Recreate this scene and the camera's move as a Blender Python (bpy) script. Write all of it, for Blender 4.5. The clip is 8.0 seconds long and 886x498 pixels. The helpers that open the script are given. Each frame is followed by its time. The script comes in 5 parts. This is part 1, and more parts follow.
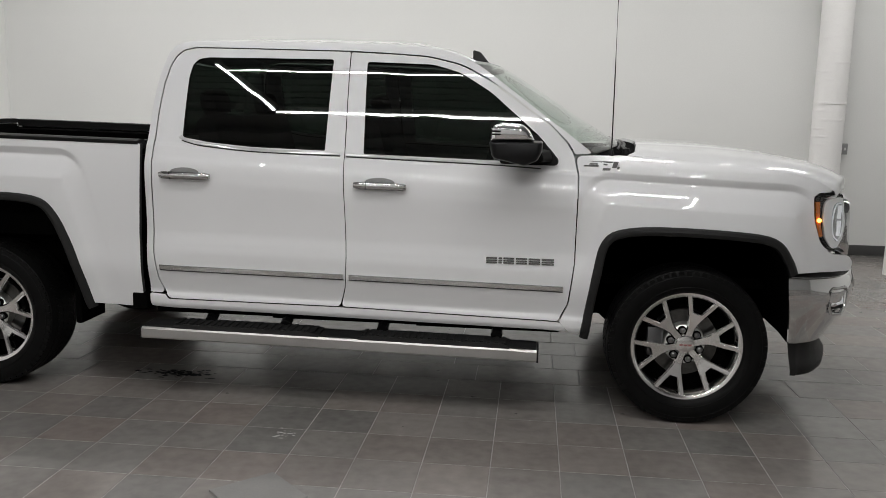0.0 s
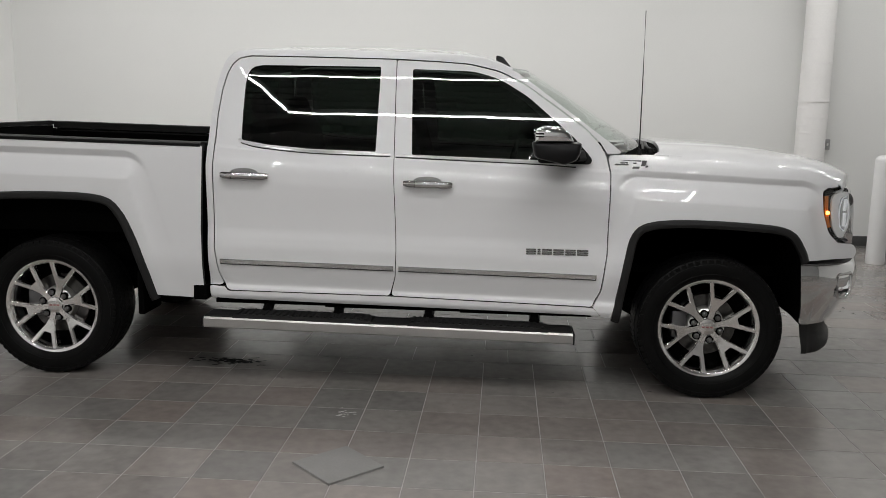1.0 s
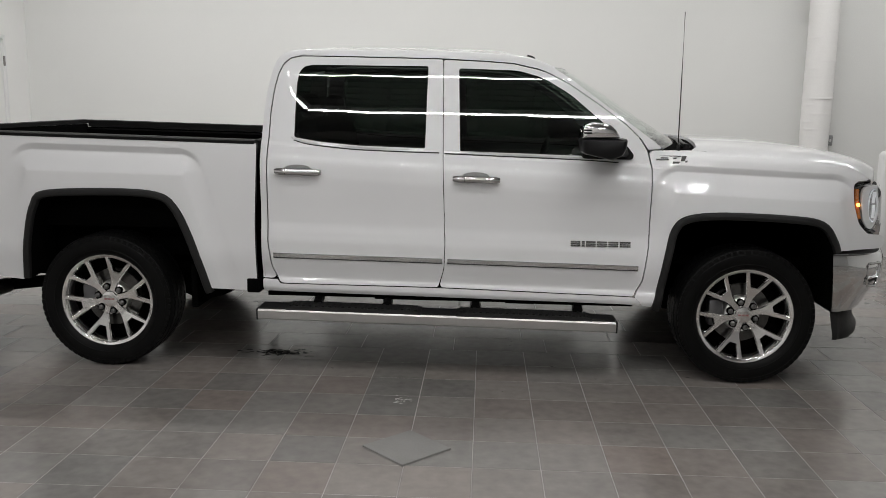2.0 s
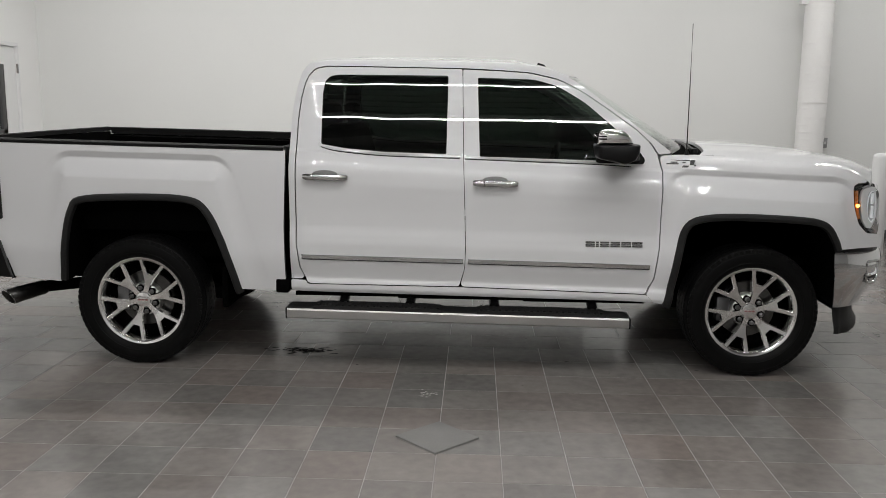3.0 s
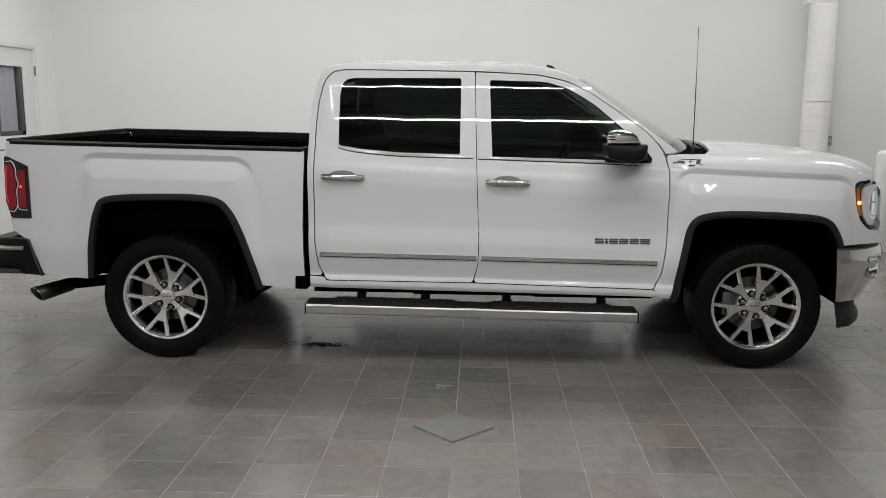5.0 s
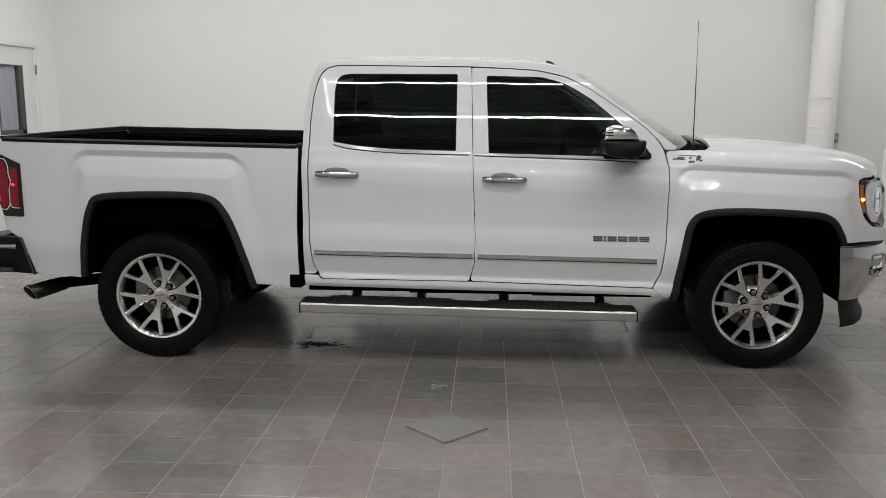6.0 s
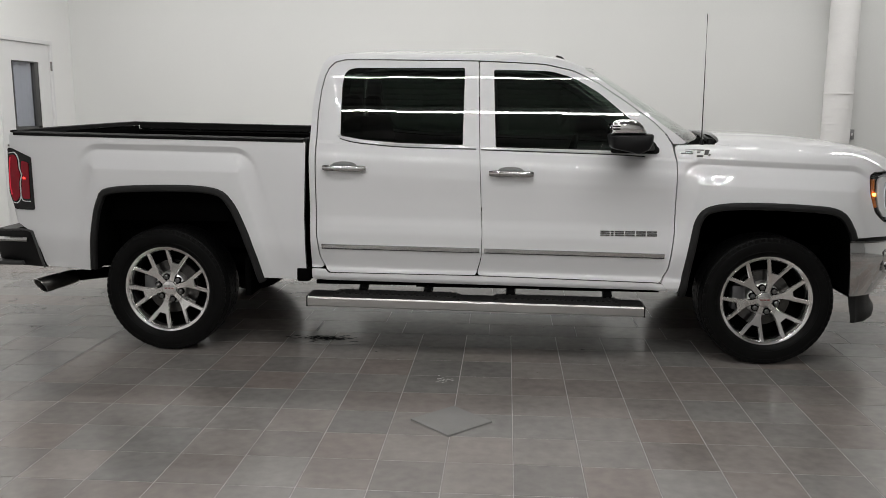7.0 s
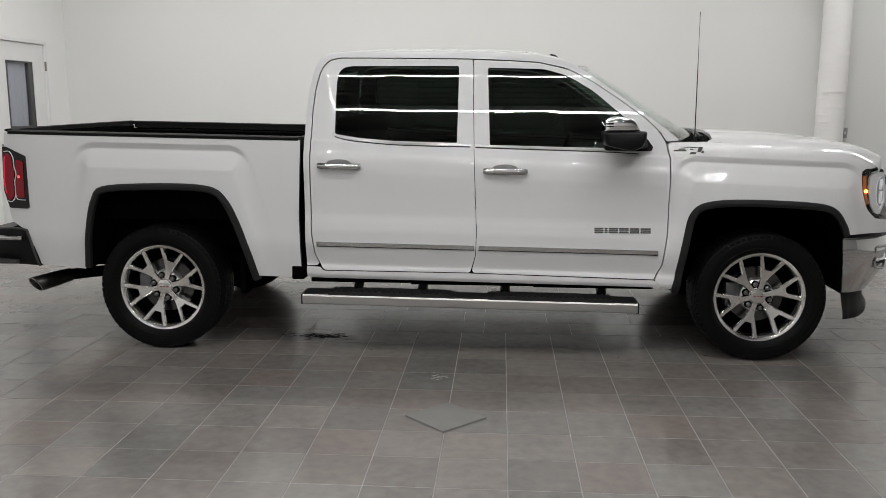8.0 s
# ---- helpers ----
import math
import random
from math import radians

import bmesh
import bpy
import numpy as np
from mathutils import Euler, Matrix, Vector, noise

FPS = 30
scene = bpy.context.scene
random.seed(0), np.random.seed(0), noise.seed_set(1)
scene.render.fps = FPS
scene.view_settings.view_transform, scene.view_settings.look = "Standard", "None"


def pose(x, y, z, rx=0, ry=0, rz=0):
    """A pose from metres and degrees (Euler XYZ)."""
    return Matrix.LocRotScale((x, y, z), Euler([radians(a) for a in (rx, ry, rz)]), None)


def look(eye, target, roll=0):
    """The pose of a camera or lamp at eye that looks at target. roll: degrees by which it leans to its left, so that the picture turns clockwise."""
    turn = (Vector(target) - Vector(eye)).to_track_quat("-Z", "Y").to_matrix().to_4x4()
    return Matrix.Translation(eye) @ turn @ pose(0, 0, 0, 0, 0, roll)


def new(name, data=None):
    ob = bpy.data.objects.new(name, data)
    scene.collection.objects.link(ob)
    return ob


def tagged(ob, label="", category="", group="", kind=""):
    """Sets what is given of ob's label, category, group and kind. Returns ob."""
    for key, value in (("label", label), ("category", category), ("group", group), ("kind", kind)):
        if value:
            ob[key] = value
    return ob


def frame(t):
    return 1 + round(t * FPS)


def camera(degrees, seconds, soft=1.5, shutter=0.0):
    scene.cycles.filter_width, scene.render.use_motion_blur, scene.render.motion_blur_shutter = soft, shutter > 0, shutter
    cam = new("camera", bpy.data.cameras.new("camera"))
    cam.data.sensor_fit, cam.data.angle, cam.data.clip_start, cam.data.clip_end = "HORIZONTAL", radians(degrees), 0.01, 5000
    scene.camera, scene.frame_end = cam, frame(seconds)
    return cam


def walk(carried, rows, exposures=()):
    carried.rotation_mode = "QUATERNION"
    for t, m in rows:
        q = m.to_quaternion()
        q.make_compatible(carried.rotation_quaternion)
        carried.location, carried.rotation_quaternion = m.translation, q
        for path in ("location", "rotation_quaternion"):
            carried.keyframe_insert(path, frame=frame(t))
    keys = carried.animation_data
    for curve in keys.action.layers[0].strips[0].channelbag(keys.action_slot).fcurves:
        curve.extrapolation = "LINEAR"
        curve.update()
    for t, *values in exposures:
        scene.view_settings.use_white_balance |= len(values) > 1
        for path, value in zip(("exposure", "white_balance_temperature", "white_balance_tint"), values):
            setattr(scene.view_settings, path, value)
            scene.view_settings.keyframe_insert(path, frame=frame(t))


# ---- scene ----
from mathutils.geometry import delaunay_2d_cdt

cam = camera(55.1, 8.0, soft=0.5)
PATH = [
    (0, (2.862, -5.095, 1.495), (2.658, -3.131, 1.174), 1.2),
    (0.5, (2.671, -5.305, 1.514), (2.51, -3.339, 1.186), 1.1),
    (1, (2.512, -5.484, 1.536), (2.378, -3.516, 1.204), 1.0),
    (1.5, (2.32, -5.576, 1.522), (2.21, -3.608, 1.185), 0.9),
    (3, (2.005, -5.913, 1.559), (1.931, -3.942, 1.229), 0.6),
    (3.5, (1.98, -5.999, 1.561), (1.914, -4.027, 1.233), 0.4),
    (4, (1.965, -6.054, 1.579), (1.904, -4.082, 1.247), 0.5),
    (4.5, (1.955, -6.097, 1.585), (1.877, -4.127, 1.251), 0.4),
    (6, (2.033, -6.007, 1.561), (1.926, -4.038, 1.225), 0.2),
    (6.5, (2.082, -5.992, 1.544), (1.941, -4.025, 1.21), 0.2),
    (7, (2.09, -6.006, 1.534), (1.945, -4.041, 1.195), 0.2),
    (7.5, (2.093, -6.017, 1.53), (1.951, -4.051, 1.191), 0.2),
    (8, (2.098, -6.023, 1.519), (1.963, -4.056, 1.181), 0.1),
]
walk(cam, [(t, look(eye, target, roll)) for t, eye, target, roll in PATH])

# ---- world and exposure ----
world = bpy.data.worlds.new("world")
world.use_nodes = True
world.node_tree.nodes["Background"].inputs["Color"].default_value = (0.75, 0.78, 0.8, 1)
world.node_tree.nodes["Background"].inputs["Strength"].default_value = 0.15
scene.world = world
scene.view_settings.exposure = 0.0
LAMP = 112.0        # radiance of the ceiling strips by default, and of the added one behind the camera
BACK_FILL = 78.0          # radiance of the added fill strips over and behind the truck
RING = 106.0          # radiance of the ring of strips beside the truck
CEILING = 4.3


# ---- materials ----
def material(name, base, rough=0.5, metal=0.0, vary=0.06, scale=6.0, fine=120.0, bump=0.0, coat=0.0, coat_rough=0.02, rough_vary=0.08, spec=0.5, per_piece=0.0, per_island=0.0, second=None):
    """A surface with stains at one scale, grain at a second one, and fine relief."""
    m = bpy.data.materials.new(name)
    m.use_nodes = True
    n, k = m.node_tree.nodes, m.node_tree.links
    b = n["Principled BSDF"]
    where = n.new("ShaderNodeNewGeometry")
    big, small = n.new("ShaderNodeTexNoise"), n.new("ShaderNodeTexNoise")
    big.inputs["Scale"].default_value, big.inputs["Detail"].default_value = scale, 5
    small.inputs["Scale"].default_value, small.inputs["Detail"].default_value = fine, 3
    k.new(where.outputs["Position"], big.inputs["Vector"])
    k.new(where.outputs["Position"], small.inputs["Vector"])
    both = n.new("ShaderNodeMath")
    both.operation = "ADD"
    k.new(big.outputs["Fac"], both.inputs[0])
    k.new(small.outputs["Fac"], both.inputs[1])
    last = both
    if per_piece or per_island:
        calm = n.new("ShaderNodeMath")
        calm.operation = "MULTIPLY_ADD"
        k.new(both.outputs[0], calm.inputs[0])
        calm.inputs[1].default_value, calm.inputs[2].default_value = 0.95, 0.05
        both = calm
        if per_piece:
            info, out = n.new("ShaderNodeObjectInfo"), "Random"
        else:
            info, out = n.new("ShaderNodeNewGeometry"), "Random Per Island"
        times = n.new("ShaderNodeMath")
        times.operation = "MULTIPLY_ADD"
        k.new(info.outputs[out], times.inputs[0])
        times.inputs[1].default_value = max(per_piece, per_island)
        k.new(both.outputs[0], times.inputs[2])
        last = times
    span = n.new("ShaderNodeMapRange")
    span.inputs["From Min"].default_value, span.inputs["From Max"].default_value = 0.6, 1.4 + max(per_piece, per_island)
    span.inputs["To Min"].default_value, span.inputs["To Max"].default_value = 1 - vary, 1 + vary
    k.new(last.outputs[0], span.inputs["Value"])
    mix = n.new("ShaderNodeVectorMath")
    mix.operation = "SCALE"
    mix.inputs[0].default_value = base
    if second:
        hue = n.new("ShaderNodeMix")
        hue.data_type = "VECTOR"
        hue.inputs[4].default_value, hue.inputs[5].default_value = base, second
        cast = n.new("ShaderNodeMath")
        cast.operation = "PINGPONG"
        cast.inputs[1].default_value = 0.37
        k.new(info.outputs[out], cast.inputs[0])
        wide = n.new("ShaderNodeMath")
        wide.operation = "MULTIPLY"
        wide.inputs[1].default_value = 2.7
        k.new(cast.outputs[0], wide.inputs[0])
        k.new(wide.outputs[0], hue.inputs[0])
        k.new(hue.outputs[1], mix.inputs[0])
    k.new(span.outputs["Result"], mix.inputs["Scale"])
    k.new(mix.outputs["Vector"], b.inputs["Base Color"])
    dull = n.new("ShaderNodeMapRange")
    dull.inputs["From Min"].default_value, dull.inputs["From Max"].default_value = 0.3, 0.7
    dull.inputs["To Min"].default_value, dull.inputs["To Max"].default_value = max(0.0, rough - rough_vary * rough), rough + rough_vary * rough
    k.new(big.outputs["Fac"], dull.inputs["Value"])
    k.new(dull.outputs["Result"], b.inputs["Roughness"])
    b.inputs["Metallic"].default_value = metal
    b.inputs["Specular IOR Level"].default_value = spec
    b.inputs["Coat Weight"].default_value = coat
    b.inputs["Coat Roughness"].default_value = coat_rough
    if bump:
        relief = n.new("ShaderNodeBump")
        relief.inputs["Strength"].default_value, relief.inputs["Distance"].default_value = bump, 0.002
        k.new(small.outputs["Fac"], relief.inputs["Height"])
        k.new(relief.outputs["Normal"], b.inputs["Normal"])
    return m


def glowing(name, colour, strength):
    m = material(name, colour, 0.4)
    b = m.node_tree.nodes["Principled BSDF"]
    b.inputs["Emission Color"].default_value = (*colour, 1)
    b.inputs["Emission Strength"].default_value = strength
    return m


def tinted_glass(name, tint, gloss=1.0, f0=0.06, wave=0.0):
    """A thin pane: it lets a tinted part of the light through and mirrors the rest. wave: how uneven the pane is."""
    m = bpy.data.materials.new(name)
    m.use_nodes = True
    n, k = m.node_tree.nodes, m.node_tree.links
    n.clear()
    out, mix = n.new("ShaderNodeOutputMaterial"), n.new("ShaderNodeMixShader")
    clear, shine, edge = n.new("ShaderNodeBsdfTransparent"), n.new("ShaderNodeBsdfGlossy"), n.new("ShaderNodeLayerWeight")
    clear.inputs["Color"].default_value = (*tint, 1)
    shine.inputs["Roughness"].default_value = 0.012
    shine.inputs["Color"].default_value = (gloss, gloss, gloss, 1)
    edge.inputs["Blend"].default_value = 0.5
    steep, share = n.new("ShaderNodeMath"), n.new("ShaderNodeMath")
    steep.operation, steep.inputs[1].default_value = "POWER", 5.0
    share.operation, share.inputs[1].default_value, share.inputs[2].default_value = "MULTIPLY_ADD", 1 - f0, f0
    k.new(edge.outputs["Facing"], steep.inputs[0])
    k.new(steep.outputs[0], share.inputs[0])
    k.new(share.outputs[0], mix.inputs["Fac"])
    if wave:
        where, noise, relief = n.new("ShaderNodeNewGeometry"), n.new("ShaderNodeTexNoise"), n.new("ShaderNodeBump")
        noise.inputs["Scale"].default_value, noise.inputs["Detail"].default_value = 4.0, 0.5
        relief.inputs["Strength"].default_value, relief.inputs["Distance"].default_value = 1.0, wave
        k.new(where.outputs["Position"], noise.inputs["Vector"])
        k.new(noise.outputs["Fac"], relief.inputs["Height"])
        k.new(relief.outputs["Normal"], shine.inputs["Normal"])
    k.new(clear.outputs[0], mix.inputs[1])
    k.new(shine.outputs[0], mix.inputs[2])
    k.new(mix.outputs[0], out.inputs["Surface"])
    return m


PAINT = material("white_car_paint", (0.785, 0.788, 0.80), 0.5, vary=0.012, scale=3, fine=400, coat=1.0, spec=0.1)
# Rubber of the seals, and the black that stands for shade in panel gaps.
JAMB = material("seal_rubber_and_gap_shade", (0.015, 0.015, 0.015), 0.7, vary=0.2)
PLASTIC = material("grained_black_plastic", (0.017, 0.017, 0.017), 0.5, vary=0.15, fine=500, bump=0.12, spec=0.22)
SATIN = material("satin_black_plastic", (0.008, 0.008, 0.0085), 0.32, vary=0.15, fine=300, spec=0.2)
RAIL = material("matt_black_rail_plastic", (0.008, 0.008, 0.008), 0.6, vary=0.15, spec=0.1)
BOX = material("galvanised_box", (0.34, 0.34, 0.34), 0.5, 0.3)
# Near-black: part of the deep shade in arches and underbody is this colour.
LINER = material("near_black_liner", (0.0025, 0.0025, 0.0025), 0.95, vary=0.3, spec=0.02)
RUBBER = material("tyre_rubber", (0.0045, 0.0045, 0.0045), 0.5, vary=0.3, scale=14, fine=200, bump=0.15, spec=0.11)
CHROME = material("chrome", (0.82, 0.82, 0.83), 0.04, 1.0, vary=0.02)
POCKET = material("grey_painted_aluminium", (0.16, 0.16, 0.165), 0.35, 0.8, vary=0.08)
BRUSHED = material("brushed_stainless_steel", (0.52, 0.51, 0.50), 0.44, 1.0, vary=0.07, scale=4, fine=250)
STEEL = material("dull_steel", (0.25, 0.24, 0.23), 0.42, 0.9, vary=0.2, scale=18)
SOOT = material("dark_exhaust_steel", (0.10, 0.098, 0.095), 0.3, 0.9, vary=0.25, scale=25)
NUT = material("dark_grey_nut_metal", (0.20, 0.20, 0.20), 0.3, 0.9, vary=0.1)
GREYTRIM = material("grained_grey_trim", (0.055, 0.055, 0.055), 0.55, vary=0.15, fine=500, bump=0.1, spec=0.3)
CAST = material("cast_aluminium", (0.72, 0.715, 0.70), 0.36, 0.9, vary=0.08, scale=30)
SATINCHROME = material("satin_chrome", (0.55, 0.55, 0.55), 0.16, 1.0, vary=0.03)
BADGE = material("dark_chrome_badge", (0.36, 0.36, 0.365), 0.18, 1.0)
TINT = tinted_glass("dark_tinted_glass", (0.075, 0.098, 0.083), 0.95, 0.08, 0.0010)
SCREEN = tinted_glass("green_windscreen_glass", (0.82, 0.90, 0.85), 1.0, 0.05)
LENS = tinted_glass("clear_lamp_lens", (0.94, 0.95, 0.95), 1.0, 0.05)
CLOTH = material("charcoal_seat_leather", (0.03, 0.03, 0.031), 0.55, vary=0.15)
RED = material("red_lamp_plastic", (0.26, 0.004, 0.014), 0.12, vary=0.15, coat=0.25, spec=0.3)
# Grey that stands for the shade inside the door handles' finger cups.
CUP_SHADE = material("shaded_finger_cup", (0.24, 0.24, 0.24), 0.4, vary=0.05)
SMOKE = material("smoked_lamp_plastic", (0.008, 0.007, 0.007), 0.08, coat=0.3, spec=0.25)
SILVER = material("silver_lamp_bezel", (0.86, 0.86, 0.87), 0.22, 0.1)
BUMPER = material("chrome_plated_bumper", (0.84, 0.84, 0.845), 0.07, 1.0, vary=0.03, scale=8)
RIM = material("machined_aluminium", (0.90, 0.895, 0.885), 0.11, 1.0, vary=0.06, scale=12, fine=40)
HANDLE = material("handle_chrome", (0.78, 0.78, 0.78), 0.3, 0.8, vary=0.03)
AMBER = material("amber_lamp_plastic", (0.45, 0.13, 0.01), 0.15, coat=1.0)
REDGLOW = glowing("lit_red_lamp", (1.0, 0.04, 0.03), 3.0)
REDBAR = glowing("lit_red_light_bar", (0.62, 0.012, 0.04), 0.35)
AMBERGLOW = glowing("lit_amber_lamp", (1.0, 0.36, 0.05), 9.0)
WHITEGLOW = glowing("lit_fog_lamp", (0.85, 0.85, 0.87), 0.25)
# Weak glow added to lift lamp innards that shade too dark.
BOWL_GLOW = glowing("lamp_bowl_with_added_glow", (0.84, 0.85, 0.87), 0.2)
GUIDE = glowing("lit_white_light_guide", (0.93, 0.96, 1.0), 0.18)
WALL = material("white_painted_wall", (0.80, 0.805, 0.79), 0.62, vary=0.03, scale=0.9, fine=70, bump=0.05)
# Tone of the unseen south wall, set by the reflections and fill it gives.
FARWALL = material("unseen_wall_grey", (0.50, 0.50, 0.495), 0.7, vary=0.05, scale=0.8)
WRAP = material("white_painted_duct_wrap", (0.87, 0.86, 0.85), 0.55, vary=0.03, scale=3, fine=60, bump=0.1)
GLOSSWHITE = material("white_gloss_paint", (0.80, 0.80, 0.80), 0.35, vary=0.02)
SKIRT = material("dark_grey_vinyl", (0.07, 0.07, 0.07), 0.5, vary=0.1)
GROUT = material("pale_grout", (0.30, 0.283, 0.27), 0.8, vary=0.45, scale=3, fine=90)
TILE = material("grey_porcelain_tile", (0.204, 0.198, 0.188), 0.24, coat=0.22, coat_rough=0.14, vary=0.34, scale=2.2, fine=16, per_piece=0.4, rough_vary=0.08, spec=0.6, second=(0.226, 0.194, 0.176))
TILES = material("grey_porcelain_tile_field", (0.204, 0.198, 0.188), 0.24, coat=0.22, coat_rough=0.14, vary=0.34, scale=2.2, fine=16, per_island=0.4, rough_vary=0.08, spec=0.6, second=(0.226, 0.194, 0.176))
PLATE = material("grey_floor_plate", (0.215, 0.211, 0.204), 0.22, vary=0.1, scale=9)
WETMARK = material("dark_oil_drip", (0.003, 0.003, 0.003), 0.6, vary=0.2, spec=0.05)
SCUFF = material("pale_dried_scuff", (0.42, 0.41, 0.39), 0.7, vary=0.2)
CEIL = material("grey_ceiling_deck", (0.26, 0.26, 0.26), 0.8, vary=0.05, scale=2)
STRIP = glowing("led_strip", (1.0, 0.985, 0.96), 6.0)
PANE = tinted_glass("door_window_glass", (0.80, 0.81, 0.83))
BLIND = material("blue_grey_blind", (0.62, 0.64, 0.69), 0.7, vary=0.1, scale=8)
# Same paint as WALL, lightened to carry the stronger light on the west wall.
WALL_LIT = material("lit_white_painted_wall", (0.87, 0.87, 0.86), 0.6, vary=0.02, scale=0.9, fine=70, bump=0.04)
CABINET = material("grey_cabinet_metal", (0.17, 0.17, 0.175), 0.4, 0.4, vary=0.1)

# ---- small helpers ----
ROOT = {}           # where each parent stands


def part(name, bm, mats, parent=None, label="", sharp=35.0):
    """Links a bmesh as one mesh object, as a rule under a thing or a part."""
    me = bpy.data.meshes.new(name)
    bmesh.ops.recalc_face_normals(bm, faces=bm.faces)
    bm.to_mesh(me)
    bm.free()
    for m in (mats if isinstance(mats, (list, tuple)) else [mats]):
        me.materials.append(m)
    me.shade_smooth()
    me.set_sharp_from_angle(angle=radians(sharp))
    return hang(new(name, me), parent, label)


def hang(ob, parent, label=""):
    if parent is not None:
        ob.parent = parent
        ob.matrix_parent_inverse = ROOT.get(parent, Matrix()).inverted()
    if label:
        tagged(ob, label)
    return ob


def thing(name, at, label, category, group="", kind=""):
    """An empty at the base of a thing, for its parts."""
    e = new(name)
    e.location = at
    e.empty_display_size = 0.1
    ROOT[e] = Matrix.Translation(at)
    return tagged(e, label, category, group, kind)


def box(bm, lo, hi, bevel=0.0, seg=2):
    r = bmesh.ops.create_cube(bm, size=1)
    vs = r["verts"]
    for v in vs:
        v.co = Vector([lo[i] + (v.co[i] + 0.5) * (hi[i] - lo[i]) for i in range(3)])
    if bevel:
        es = list({e for v in vs for e in v.link_edges})
        bmesh.ops.bevel(bm, geom=es, offset=bevel, segments=seg, affect="EDGES", profile=0.5)
    return bm


def boxes(*specs, bevel=0.004):
    bm = bmesh.new()
    for lo, hi in specs:
        box(bm, lo, hi, bevel)
    return bm


def tube(bm, path, radius, seg=10, flat=1.0):
    """A round bar along a path; radius may be a list."""
    pts = [Vector(p) for p in path]
    rings = []
    for i, p in enumerate(pts):
        d = (pts[min(i + 1, len(pts) - 1)] - pts[max(i - 1, 0)]).normalized()
        a = d.cross(Vector((0, 0, 1)))
        a = a.normalized() if a.length > 0.01 else Vector((1, 0, 0))
        b = a.cross(d).normalized()
        r = radius[i] if isinstance(radius, (list, tuple)) else radius
        rings.append([bm.verts.new(p + r * (math.cos(2 * math.pi * k / seg) * a + flat * math.sin(2 * math.pi * k / seg) * b)) for k in range(seg)])
    for r0, r1 in zip(rings, rings[1:]):
        for k in range(seg):
            bm.faces.new((r0[k], r0[(k + 1) % seg], r1[(k + 1) % seg], r1[k]))
    bm.faces.new(rings[0][::-1])
    bm.faces.new(rings[-1])
    return bm


def lathe(bm, profile, seg=64, axis="y", closed=False):
    """Turns (along, radius) points round an axis through the origin."""
    rings = []
    for k in range(seg):
        a = 2 * math.pi * k / seg
        c, s = math.cos(a), math.sin(a)
        ring = []
        for h, r in profile:
            ring.append(bm.verts.new((r * c, h, r * s) if axis == "y" else (r * c, r * s, h)))
        rings.append(ring)
    n = len(profile)
    for k in range(seg):
        r0, r1 = rings[k], rings[(k + 1) % seg]
        for i in range(n if closed else n - 1):
            bm.faces.new((r0[i], r0[(i + 1) % n], r1[(i + 1) % n], r1[i]))
    return bm


def loft(bm, rows, close_rows=False):
    """A skin over rows of points of equal length."""
    vs = [[bm.verts.new(p) for p in row] for row in rows]
    n = len(vs[0])
    for a, b in zip(vs, vs[1:]):
        for i in range(n if close_rows else n - 1):
            bm.faces.new((a[i], a[(i + 1) % n], b[(i + 1) % n], b[i]))
    return vs


def rounded(points, seg=6):
    """A closed outline with round corners, from (x, z, radius) corners."""
    out = []
    n = len(points)
    for i, (x, z, r) in enumerate(points):
        p = Vector((x, z))
        a, b = Vector(points[i - 1][:2]) - p, Vector(points[(i + 1) % n][:2]) - p
        if r <= 0:
            out.append(p)
            continue
        half = a.angle(b) / 2
        t = min(r / math.tan(half), 0.49 * a.length, 0.49 * b.length) if half > 0.01 else 0
        p0, p1 = p + a.normalized() * t, p + b.normalized() * t
        for k in range(seg + 1):
            u = k / seg
            out.append((1 - u) ** 2 * p0 + 2 * u * (1 - u) * p + u * u * p1)
    return [(p.x, p.y) for p in out]


def dense(points, step=0.03, closed=True):
    out = []
    n = len(points)
    for i in range(n if closed else n - 1):
        a, b = Vector(points[i]), Vector(points[(i + 1) % n])
        m = max(1, math.ceil((b - a).length / step))
        out += [tuple(a.lerp(b, k / m)) for k in range(m)]
    return out if closed else out + [tuple(points[-1])]


def grow(loop, d):
    """An outline moved outwards by d."""
    n = len(loop)
    turn = sum(loop[i][0] * loop[(i + 1) % n][1] - loop[(i + 1) % n][0] * loop[i][1] for i in range(n))
    out = []
    for i in range(n):
        a, p, b = Vector(loop[i - 1]), Vector(loop[i]), Vector(loop[(i + 1) % n])
        u = (b - a).normalized()
        m = Vector((u.y, -u.x)) * (d if turn > 0 else -d)
        out.append((p.x + m.x, p.y + m.y))
    return out


def smoothed(points, seg=6):
    """An open path that runs smoothly through its points."""
    p = [Vector(q) for q in points]
    p = [2 * p[0] - p[1]] + p + [2 * p[-1] - p[-2]]
    out = []
    for i in range(1, len(p) - 2):
        for k in range(seg):
            t = k / seg
            out.append(0.5 * (2 * p[i] + (p[i + 1] - p[i - 1]) * t + (2 * p[i - 1] - 5 * p[i] + 4 * p[i + 1] - p[i + 2]) * t * t + (3 * p[i] - p[i - 1] - 3 * p[i + 1] + p[i + 2]) * t ** 3))
    out.append(p[-2])
    return [tuple(q) for q in out]


